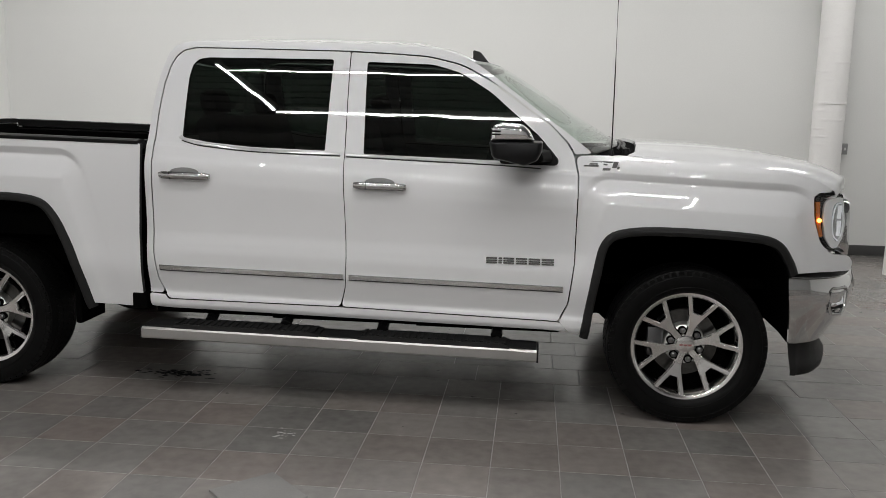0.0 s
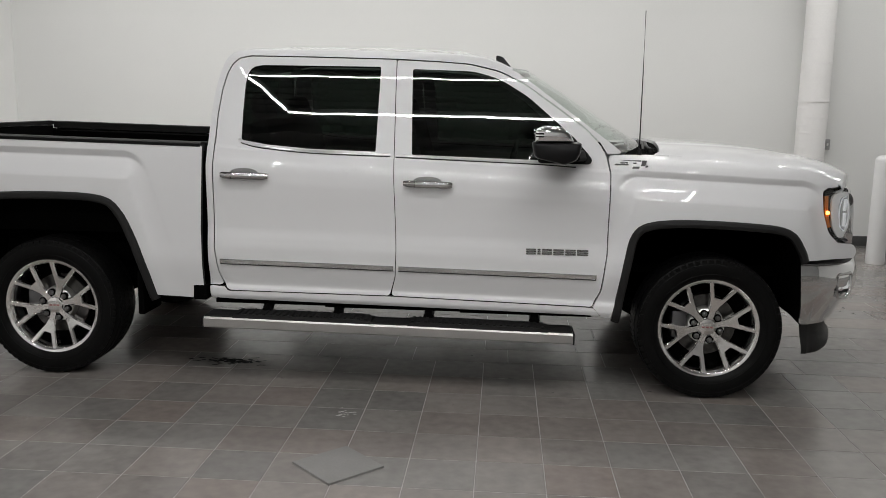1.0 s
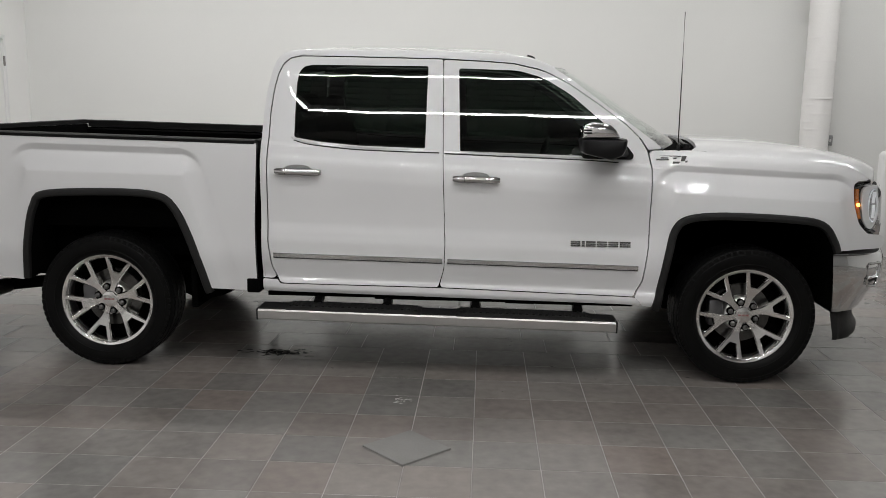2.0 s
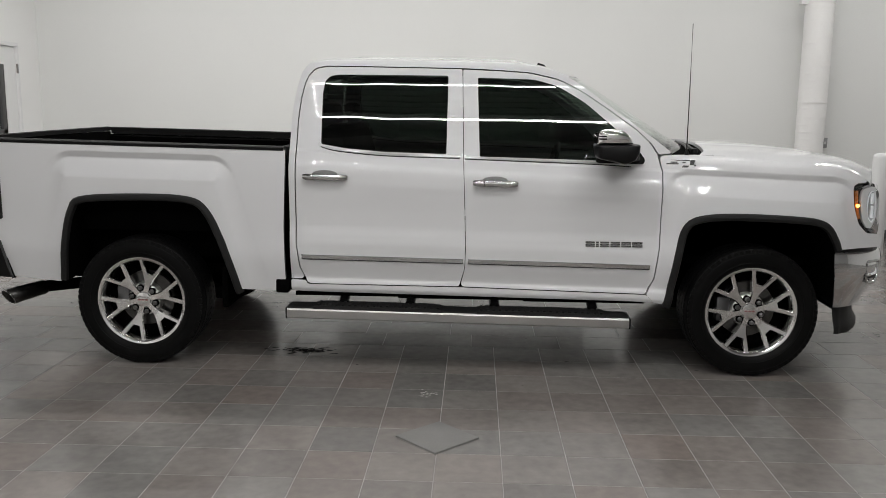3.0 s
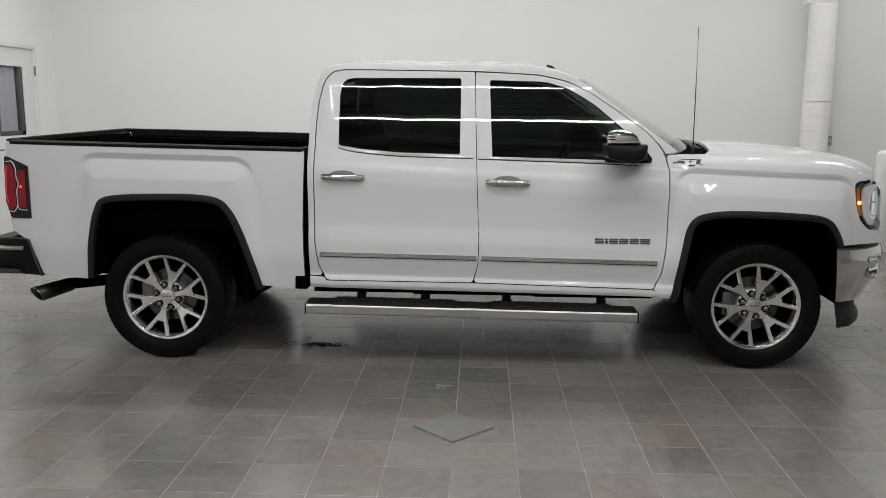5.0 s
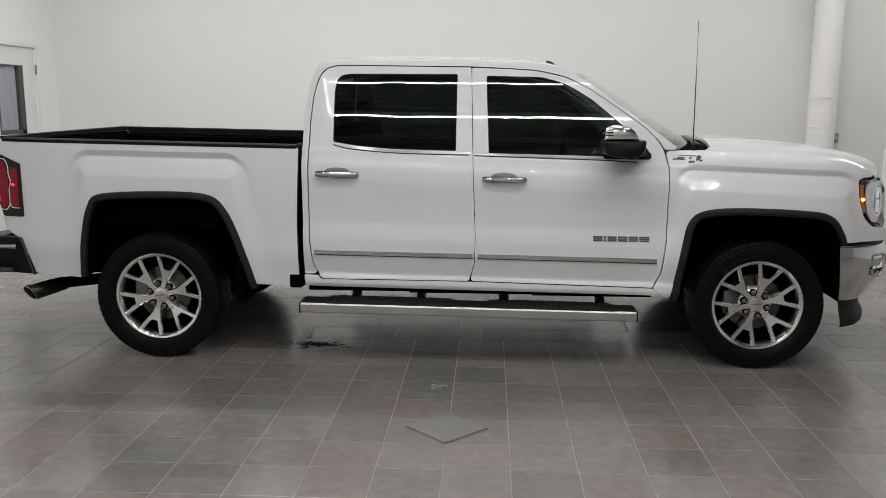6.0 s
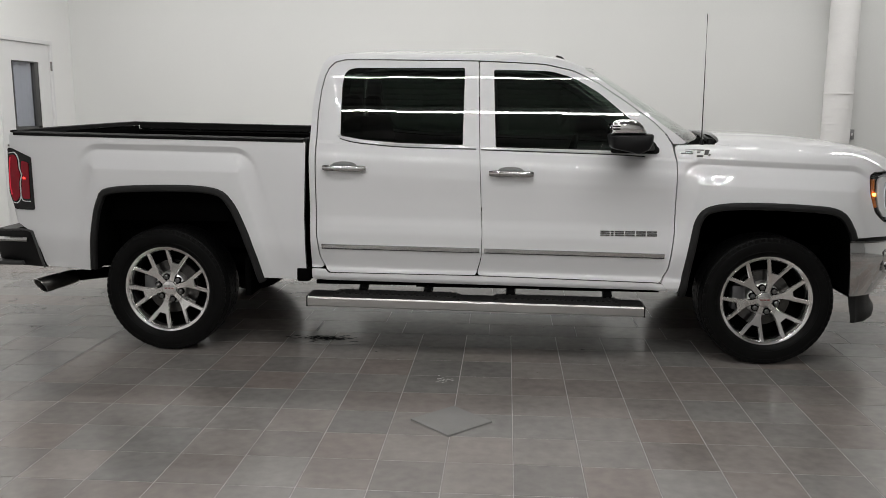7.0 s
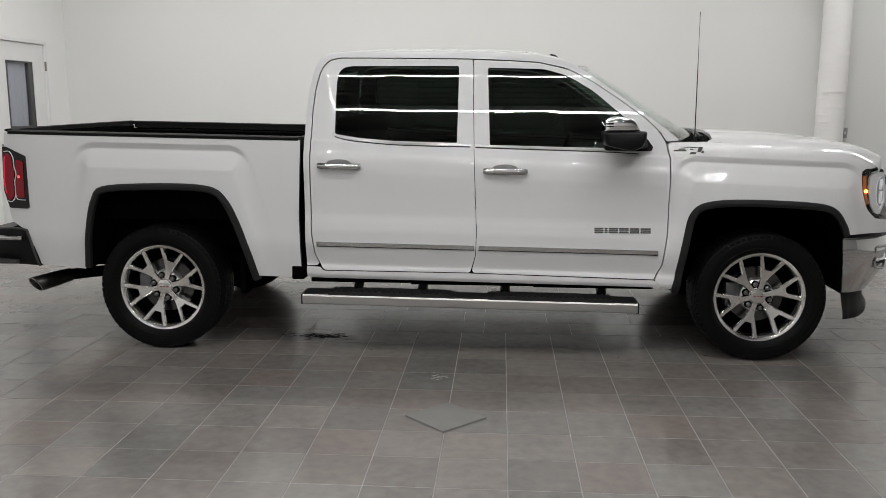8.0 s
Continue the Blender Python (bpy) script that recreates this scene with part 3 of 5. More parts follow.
for s in SIDES:
    part("bonnet_flange", sweep(bmesh.new(), [(3.40 + .03 * k, HOOD_EDGE(3.40 + .03 * k)) for k in range(30)], [(-.012, -.014), (-.012, -.003), (.004, -.003), (.004, -.014)], s), PAINT, truck)

# cowl, wipers and mast antenna
bm = bmesh.new()
rows = []
for i in range(9):
    u = i / 8
    row = []
    for j in range(-30, 31):
        t = j / 30
        x0 = 3.135 + .20 * (1 - t * t)
        x = x0 + u * (hood_rear(t) - .004 - x0)
        p = hood_place(max(x, 3.2), t)
        row.append((x, p[1] * .985, p[2] - .016 - .03 * (1 - u) * (1 - abs(t)) - .012 * math.sin(u * math.pi)))
    rows.append(row)
loft(bm, rows)
part("cowl", bm, LINER, truck, "black plastic cowl panel below the windscreen")
for s in SIDES:
    bm = bmesh.new()
    y0 = -.62 if s < 0 else .10
    tube(bm, [(3.33, y0 - .05, 1.310), (3.32, y0 + .05, 1.325), (3.345, y0 + .22, 1.338), (3.35, y0 + .48, 1.348)], [.016, .013, .009, .006], 8)
    tube(bm, [(3.28, y0 - .10, 1.318), (3.325, y0 + .20, 1.338), (3.345, y0 + .52, 1.348)], .007, 6)
    lathe_at = Matrix.Translation((3.33, y0 - .05, 1.305))
    r = bmesh.ops.create_cone(bm, cap_ends=True, segments=12, radius1=.024, radius2=.018, depth=.04, matrix=lathe_at)
    part("wiper_arm", bm, SATIN, truck, "black wiper arm and blade")
bm = bmesh.new()
tube(bm, [(3.241, -.845, 1.27), (3.241, -.845, 1.315), (3.241, -.845, 1.328)], [.016, .011, .006], 12)
antenna_base = part("antenna_base", bm, SATIN, truck)
bm = bmesh.new()
tube(bm, [(3.241, -.845, 1.32), (3.239, -.846, 1.70), (3.236, -.848, 2.045)], [.0034, .0028, .0022], 8)
part("antenna_mast", bm, SATIN, antenna_base, "thin black antenna mast")

# bed box, rail caps and tailgate
bm = bmesh.new()
rows = []
for x in [-.96 + .04575 * i for i in range(41)]:
    zt = 1.352 - .0178 * (x + .92)
    rows.append([(x, -.915, zt - .035), (x, -.86, zt - .05), (x, -.86, .80), (x, 0, .80), (x, .86, .80), (x, .86, zt - .05), (x, .915, zt - .035)])
vs = loft(bm, rows)
bm.faces.new(vs[-1])
part("bed_liner", bm, LINER, truck, "black bed liner with upright sides")
for s in SIDES:
    bm = bmesh.new()
    rows = []
    for i in range(38):
        x = -.93 + i * (.884 + .93) / 37
        zt = 1.353 - .0182 * (x + .92) + (.018 if s > 0 else 0)
        w = side(x, zt - .035)
        rows.append([(x, s * y, zt + dz) for y, dz in ((w + .002, -.022), (w + .001, -.006), (w - .012, 0), (w - .06, .003), (w - .085, -.003), (w - .09, -.05), (w - .03, -.03))])
    vs = loft(bm, rows, True)
    bm.faces.new(vs[0])
    bm.faces.new(vs[-1])
    part("bed_rail_cap", bm, RAIL, truck, "black plastic bed rail cap")
bm = bmesh.new()
box(bm, (.835, -.90, 1.24), (.885, .90, 1.318), .008)
part("bed_front_cap", bm, RAIL, truck)
bm = bmesh.new()
rows = []
for j in range(-16, 17):
    t = j / 16
    x = -.980 - .03 * (1 - t * t)
    rows.append([(x + dx, t * .90, z) for dx, z in ((.03, .78), (.03, 1.33), (0, 1.345), (-.012, 1.33), (-.02, 1.2), (-.005, 1.05), (-.02, .9), (0, .78))])
vs = loft(bm, rows, True)
bm.faces.new(vs[0])
bm.faces.new(vs[-1])
tailgate = part("tailgate", bm, PAINT, truck)
bm = bmesh.new()
rows = []
for j in range(-16, 17):
    t = j / 16
    x = -.980 - .03 * (1 - t * t)
    rows.append([(x + dx, t * .895, z + .008 * (1 + t)) for dx, z in ((-.008, 1.345), (-.008, 1.356), (.01, 1.360), (.05, 1.357), (.05, 1.33), (.0, 1.347))])
vs = loft(bm, rows, True)
bm.faces.new(vs[0])
bm.faces.new(vs[-1])
part("tailgate_cap", bm, RAIL, tailgate, "grey-black tailgate top cap")
bm = bmesh.new()
rows = [[(-.980 - .03 * (1 - (j / 16) ** 2) + dx, .875 * j / 16, z) for dx, z in ((.034, .80), (.034, 1.338), (.044, 1.338), (.044, .80))] for j in range(-16, 17)]
loft(bm, rows, True)
part("tailgate_liner", bm, LINER, tailgate)
for s in SIDES:
    part("rail_end_bracket", boxes(((-.965, s * .865 - .02, 1.25), (-.945, s * .865 + .02, 1.338 + .018 * (s > 0)))), STEEL, truck)

# tail lamps
LAMP_OUT = rounded([(-.972, 1.255, .02), (-.945, 1.252, .02), (-.814, 1.196, .015), (-.813, .873, .012), (-.948, .875, .02), (-.980, .98, .05)])
for s in SIDES:
    lamp = panel("tail_lamp", LAMP_OUT, [], truck, [SMOKE], "red and smoked tail lamp, lit", step=(.02, .02), depth=.03, out=.006, both=False)[0] if s < 0 else None
    if s > 0:
        continue
    panel("red_lens", rounded([(-.963, 1.210, .02), (-.927, 1.213, .02), (-.911, 1.190, .02), (-.905, 1.129, .03), (-.894, 1.088, .03), (-.907, 1.041, .03), (-.908, .954, .02), (-.934, .922, .015), (-.956, .930, .02), (-.976, 1.023, .1)]), [], lamp, [RED], "red lens", step=(.015, .015), depth=.006, out=.0105, both=False)
    panel("red_lens", rounded([(-.880, 1.178, .015), (-.832, 1.164, .015), (-.838, .938, .012), (-.884, .942, .015), (-.894, .971, .02), (-.886, 1.042, .03), (-.875, 1.082, .03), (-.884, 1.129, .03)]), [], lamp, [RED], "red lens", step=(.015, .015), depth=.006, out=.0105, both=False)
    part("bezel", sweep(bmesh.new(), smoothed([(-.962, 1.222), (-.922, 1.224), (-.898, 1.185), (-.895, 1.13), (-.884, 1.086), (-.897, 1.04), (-.899, .955), (-.925, .916), (-.957, .918)], 5), [(-.0028, .004), (-.002, .0115), (.002, .0115), (.0028, .004)], s), SILVER, lamp, "silver bezel line")
    part("bezel", sweep(bmesh.new(), smoothed([(-.899, .960), (-.885, .930), (-.833, .926)], 5), [(-.0025, .004), (-.002, .0115), (.002, .0115), (.0025, .004)], s), SILVER, lamp)
    part("light_bar", sweep(bmesh.new(), smoothed([(-.955, 1.195), (-.962, 1.15), (-.968, 1.03), (-.960, .965)], 5), [(-.006, .006), (-.004, .012), (.004, .012), (.006, .006)], s), REDBAR, lamp, "lit red light bar")
    bm = bmesh.new()
    bmesh.ops.create_uvsphere(bm, u_segments=12, v_segments=8, radius=.008, matrix=Matrix.Translation(skin(-.866, 1.070, s, .012)))
    part("bulb", bm, REDGLOW, lamp, "lit red bulb")
bm = bmesh.new()
rows = []
for x, z0, z1 in ((-.955, .90, 1.23), (-.90, .885, 1.225), (-.816, .88, 1.20)):
    rows.append([skin(x, z0, 1, .004), skin(x, (z0 + z1) / 2, 1, .008), skin(x, z1, 1, .004)])
loft(bm, rows)
part("tail_lamp", bm, RED, truck, "red tail lamp")

# rear bumper: black corners, chrome bar
bm = bmesh.new()
rows = []
for k in range(49):
    t = math.sin((-1 + 2 * k / 48) * math.pi / 2)
    y = .985 * t
    a = abs(t)
    x = -1.132 + (.30 * max(0, (a - .90) / .10) ** 1.3)
    e = smooth(.88, 1.0, a)
    rows.append([(x + dx * (1 - e) + .28 * (.743 - z) * e + .008 * e * dx, y * (1 - dy), z) for dx, dy, z in ((.12, .0, .738), (.02, 0, .743), (-.005, 0, .718), (-.005, 0, .638), (.01, .0, .538), (.05, .01, .513), (.16, .02, .513))])
vs = loft(bm, rows, True)
bm.faces.new(vs[0])
bm.faces.new(vs[-1])
rear_bumper = part("rear_bumper", bm, SATIN, truck, "black rear bumper with chrome bar")
bm = bmesh.new()
bar = [(-.872, .994, .686), (-1.002, .998, .690), (-1.092, .977, .691), (-1.142, .88, .691), (-1.157, .5, .691)]
tube(bm, smoothed([(x, -y, z) for x, y, z in bar] + [(-1.162, 0, .691)] + bar[::-1], 5), .014, 8)
part("bumper_bar", bm, CHROME, rear_bumper, "chrome bar")
part("number_plate_panel", boxes(((-1.172, -.30, .56), (-1.137, .30, .70))), CHROME, rear_bumper)

for s in SIDES:
    bm = bmesh.new()
    tube(bm, smoothed([(-1.05, s * .984, .746), (-.92, s * .990, .750), (-.852, s * .992, .742), (-.832, s * .994, .715), (-.790, s * .992, .560), (-.776, s * .985, .512)], 5), .011, 8, .6)
    part("bumper_lip", bm, GREYTRIM, rear_bumper, "grained grey edge strip")
    part("bumper_step", boxes(((-1.13, min(s * .80, s * .975), .520), (-.93, max(s * .80, s * .975), .545)), bevel=.008), GREYTRIM, rear_bumper, "ribbed corner step")

# front bumper: chrome, wrapped round the corners
NOSE = smoothed([(4.088, -.965), (4.22, -.955), (4.33, -.905), (4.424, -.80), (4.502, -.62), (4.562, -.38), (4.582, 0), (4.562, .38), (4.502, .62), (4.424, .80), (4.33, .905), (4.22, .955), (4.088, .965)], 4)


def nose_rows(levels):
    rows = []
    n = len(NOSE)
    for i, (x, y) in enumerate(NOSE):
        a, b = Vector(NOSE[max(i - 1, 0)]), Vector(NOSE[min(i + 1, n - 1)])
        d = (b - a).normalized()
        out = Vector((d.y, -d.x))
        edge = smooth(4.10, 4.2, x)
        front = .35 + .65 * abs(out.x)                 # the front tucks under more than the corners do
        rows.append([(x + out.x * o * front + (.045 * (.745 - z) / .33 * (1 - edge)), y + out.y * o * front, z) for o, z in levels])
    return rows


bm = bmesh.new()
loft(bm, nose_rows([(-.0125, .7468), (-.0105, .7466), (-.003, .742), (.0017, .735), (.0074, .720), (.0131, .700), (.0160, .680), (.0171, .660), (.0150, .630), (.006, .600), (-.018, .55), (-.056, .49), (-.094, .43), (-.106, .416), (-.112, .412), (-.13, .412)]))
bumper = part("front_bumper", bm, BUMPER, truck, "polished chrome front bumper", sharp=60)
# Black filler strip: the shade of the gap above the chrome, as colour.
bm = bmesh.new()
loft(bm, nose_rows([(-.0115, .7440), (-.0125, .7475), (-.04, .7525), (-.09, .765)]))
part("bumper_gap_shade", bm, JAMB, bumper, "black strip for the shaded gap above the bumper")
bm = bmesh.new()
loft(bm, [[(p[0] * 1.0, p[1] * .985, p[2]) for p in r] for r in nose_rows([(-.15, .412), (-.128, .406), (-.125, .36), (-.115, .32), (-.095, .295), (-.098, .262), (-.115, .245), (-.16, .243)])])
part("air_dam", bm, PLASTIC, bumper, "black plastic air dam")
for s in SIDES:
    bm = bmesh.new()
    m = Matrix.Translation((4.340, s * .888, .642)) @ Matrix.Rotation(s * radians(54), 4, "Z")
    for v in box(bm, (-.012, -.066, -.058), (.012, .066, .052), .012).verts:
        v.co = m @ v.co
    fog = part("fog_lamp", bm, SATIN, bumper, "fog lamp in a dark housing, lit")
    bm = bmesh.new()
    for v in box(bm, (.006, -.046, -.034), (.016, .046, .036), .008).verts:
        v.co = m @ v.co
    part("fog_lens", bm, WHITEGLOW, fog, "glowing lens")
    bm = bmesh.new()
    ring = [(.013, .062, .040), (.013, .050, .049), (.013, -.050, .049), (.013, -.062, .038), (.013, -.058, -.038), (.012, -.040, -.075), (.012, .030, -.082), (.013, .058, -.045)]
    tube(bm, [m @ Vector(p) for p in ring + ring[:1]], .009, 8)
    part("fog_bezel", bm, SATINCHROME, fog, "chrome bezel")

# grille with a chrome surround
bm = bmesh.new()
rows = []
for k in range(96):
    a = 2 * math.pi * k / 96
    ca, sa = math.cos(a), math.sin(a)
    f = (abs(ca) ** 6 + abs(sa) ** 6) ** (-1 / 6)
    row = []
    for inset, dx in ((.006, -.05), (0, .0), (.004, .010), (.014, .014), (.026, .008), (.030, -.04)):
        y, z = (.790 - inset) * f * ca, .955 + (.168 - inset) * f * sa
        row.append((4.402 + .10 * (1 - (y / .78) ** 2) + dx - .05 * (z - .95), y, z))
    rows.append(row)
loft(bm, rows + rows[:1], True)
bmesh.ops.remove_doubles(bm, verts=bm.verts, dist=.0001)
grille = part("grille", bm, CHROME, truck, "chrome-framed radiator grille")
bm = bmesh.new()
rows = [[(4.39 + .10 * (1 - (j / 10) ** 2) - .03 * (z - .8), .74 * j / 10, z) for j in range(-10, 11)] for z in (.80, .95, 1.08, 1.10)]
loft(bm, rows)
part("grille_backing", bm, SATIN, grille)
for z in (.87, .94, 1.01, 1.08):
    bm = bmesh.new()
    tube(bm, [(4.395 + .11 * (1 - (j / 8) ** 2) - .03 * (z - .8), .70 * j / 8, z) for j in range(-8, 9)], .016, 8)
    part("grille_bar", bm, CHROME, grille)

# headlamps
HEAD_OUT = rounded([(4.196, 1.130, .025), (4.28, 1.140, .05), (4.355, 1.142, .02), (4.372, 1.0, .3), (4.362, .93, .1), (4.330, .870, .04), (4.296, .866, .04), (4.243, .918, .08), (4.206, 1.018, .2)])
for s in SIDES:
    if s < 0:
        lamp_pair = panel("headlamp", HEAD_OUT, [], truck, [SMOKE, SMOKE], "wrap-round headlamp with amber side marker, lit", step=(.02, .02), depth=.03, out=-.032)
    lamp = lamp_pair[0 if s < 0 else 1]
    part("light_guide", sweep(bmesh.new(), smoothed([(4.345, 1.098), (4.318, 1.088), (4.302, 1.04), (4.300, .985), (4.310, .94), (4.338, .915)], 5), [(-.0032, -.022), (-.002, -.014), (.002, -.014), (.0032, -.022)], s), GUIDE, lamp, "glowing white light guide")
    for z0, z1 in ((1.022, 1.085), (.940, 1.012)):
        part("reflector", sweep(bmesh.new(), [(4.337, z0), (4.339, (z0 + z1) / 2), (4.340, z1)], [(-.012, -.028), (-.006, -.018), (.006, -.018), (.012, -.028)], s), BOWL_GLOW, lamp, "projector lens with an added glow")
    part("side_marker", sweep(bmesh.new(), smoothed([(4.214, 1.105), (4.218, 1.02), (4.238, .94)], 5), [(-.010, -.034), (-.010, -.006), (.010, -.006), (.010, -.034)], s), AMBER, lamp, "amber side marker")
    bm = bmesh.new()
    bmesh.ops.create_uvsphere(bm, u_segments=12, v_segments=8, radius=.010, matrix=Matrix.Translation(skin(4.222, 1.018, s, .0)))
    part("marker_bulb", bm, AMBERGLOW, lamp, "lit amber bulb")
BOWL_OUT = rounded([(4.248, 1.113, .045), (4.345, 1.128, .02), (4.366, 1.0, .3), (4.354, .93, .08), (4.326, .882, .03), (4.298, .882, .035), (4.258, .935, .07), (4.242, 1.02, .2)])
BOWL_IN = rounded([(4.296, 1.095, .03), (4.343, 1.108, .02), (4.358, 1.0, .3), (4.348, .935, .06), (4.322, .905, .03), (4.300, .940, .05), (4.286, 1.02, .2)])
for ob, lamp in zip(panel("lamp_bezel", BOWL_OUT, [BOWL_IN], truck, [SILVER], "silver-grey lamp bezel", step=(.02, .02), depth=.024, out=-.004), lamp_pair):
    ob.parent = lamp
    ob.matrix_parent_inverse = Matrix()
for ob, lamp in zip(panel("lamp_bowl", BOWL_IN, [], truck, [SATINCHROME], "mirror-finished lamp bowl", step=(.02, .02), depth=.004, out=-.026), lamp_pair):
    ob.parent = lamp
    ob.matrix_parent_inverse = Matrix()
for ob, lamp in zip(panel("lens", HEAD_OUT, [], truck, [LENS], "clear lens", step=(.02, .02), depth=.004, out=.004), lamp_pair):
    ob.parent = lamp
    ob.matrix_parent_inverse = Matrix()

# door handles
for s in SIDES:
    for x0, z0, door in ((1.001, 1.152, rear_doors), (1.991, 1.128, front_doors)):
        d = door[0 if s < 0 else 1]
        bm = bmesh.new()
        rows = []
        for k in range(15):
            u = k / 14
            x = x0 + .26 * u
            z = z0 - .004 * u
            lift = .014 + .014 * min(1.0, math.sin(math.pi * u) * 2.5) ** .6
            half = .0180 * (1 - .30 * abs(2 * u - 1) ** 12)
            y = side(x, z)
            rows.append([(x, s * (y + lift + o), z + h) for o, h in ((-.012, -half), (.001, -half), (.006, -half * .72), (.010, -half * .3), (.010, half * .25), (.006, half * .75), (.001, half), (-.012, half))])
        vs = loft(bm, rows, True)
        bm.faces.new(vs[0])
        bm.faces.new(vs[-1])
        handle = part("door_handle", bm, SATINCHROME, d, "chrome pull handle")
        bm = bmesh.new()
        yy = side(x0 + .03, z0)
        box(bm, (x0 + .062, min(s * (yy + .005), s * (yy + .0385)), z0 - .0190), (x0 + .066, max(s * (yy + .005), s * (yy + .0385)), z0 + .0184), .001)
        part("handle_joint", bm, SATIN, handle)
        # Flat oval on the door skin; the hollow's shade is only its colour.
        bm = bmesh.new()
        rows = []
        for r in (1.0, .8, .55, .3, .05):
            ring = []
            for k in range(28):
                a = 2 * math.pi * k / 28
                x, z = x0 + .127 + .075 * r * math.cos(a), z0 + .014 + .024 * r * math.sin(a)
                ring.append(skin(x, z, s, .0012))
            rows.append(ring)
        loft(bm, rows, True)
        part("handle_cup_shade", bm, CUP_SHADE, handle, "flat grey oval for the shade in the finger cup")

# badges as plain bars
for s in SIDES:
    x = 2.650
    for w in (.054, .017, .054, .056, .056, .060):
        bm = bmesh.new()
        for za, zb in ((.7865, .7960), (.7765, .7835), (.7655, .7735)):
            p, q = skin(x, za, s, .0), skin(x + w, zb, s, .006)
            box(bm, (p.x, min(p.y, q.y), za), (q.x, max(p.y, q.y), zb), .0012, 1)
        part("badge_bar", bm, BADGE, front_doors[0 if s < 0 else 1], "dark chrome badge bars")
        x += w + .0065
    bm = bmesh.new()
    for xa, xb, za, zb in ((3.120, 3.185, 1.262, 1.271), (3.128, 3.168, 1.254, 1.261), (3.105, 3.175, 1.245, 1.253), (3.186, 3.236, 1.261, 1.271), (3.196, 3.214, 1.244, 1.260), (3.240, 3.262, 1.232, 1.271), (3.200, 3.236, 1.228, 1.240), (3.264, 3.276, 1.226, 1.246)):
        p, q = skin(xa, za, s, -.006), skin(xb, zb, s, .006)
        n0 = len(bm.verts)
        box(bm, (xa, min(p.y, q.y), za), (xb, max(p.y, q.y), zb), .0012, 1)
        bm.verts.ensure_lookup_table()
        for v in bm.verts[n0:]:
            v.co.x += .35 * (v.co.z - 1.25)
    part("fender_badge", bm, BADGE, truck, "dark chrome badge of plain bars")

# mirrors
for s in SIDES:
    door = front_doors[0 if s < 0 else 1]
    panel("mirror_sail", rounded([(2.985, 1.245, .03), (2.963, 1.300, .05), (2.882, 1.386, .02), (2.80, 1.40, .08), (2.72, 1.30, .08), (2.69, 1.248, .02)]), [], door, [RAIL], "black mirror mounting plate", step=(.03, .02), depth=.01, out=.012, both=False)[0] if s < 0 else None
    def shell(outline, rows_spec):
        """A housing: one outline, scaled about its middle at each depth."""
        bm = bmesh.new()
        cx, cz = sum(p[0] for p in outline) / len(outline), sum(p[1] for p in outline) / len(outline)
        vs = loft(bm, [[(cx + (x - cx) * f + dx, s * y, cz + (z - cz) * f) for x, z in outline] for y, f, dx in rows_spec], True)
        bm.faces.new(vs[0])
        bm.faces.new(vs[-1])
        return bm
    base = rounded([(2.657, 1.366, .012), (2.904, 1.368, .012), (2.899, 1.318, .03), (2.880, 1.280, .03), (2.825, 1.255, .05), (2.672, 1.288, .03)])
    mirror = part("door_mirror", shell(base, [(1.03, .80, .01), (1.05, .94, .004), (1.10, 1.0, 0), (1.19, 1.0, 0), (1.222, .975, 0), (1.240, .90, 0), (1.246, .78, 0)]), SATIN, door, "door mirror with black base and chrome cap", sharp=50)
    part("mirror_arm", shell(rounded([(2.79, 1.330, .02), (2.93, 1.320, .02), (2.95, 1.262, .02), (2.80, 1.258, .02)]), [(.955, 1.0, .01), (1.0, .92, 0), (1.06, .80, -.02)]), RAIL, mirror, sharp=50)
    cap = rounded([(2.662, 1.366, .006), (2.664, 1.432, .035), (2.715, 1.450, .05), (2.806, 1.444, .06), (2.843, 1.412, .05), (2.866, 1.370, .006)])
    part("mirror_cap", shell(cap, [(1.045, .78, 0), (1.07, .94, 0), (1.11, 1.0, 0), (1.19, 1.0, 0), (1.222, .97, 0), (1.240, .89, 0), (1.247, .74, 0)]), CHROME, mirror, "chrome cap", sharp=50)
    bm = bmesh.new()
    for k in range(2):
        box(bm, (2.672, min(s * 1.238, s * 1.248), 1.392 + .014 * k), (2.712, max(s * 1.238, s * 1.248), 1.400 + .014 * k), .001)
    part("cap_slot", bm, RAIL, mirror)

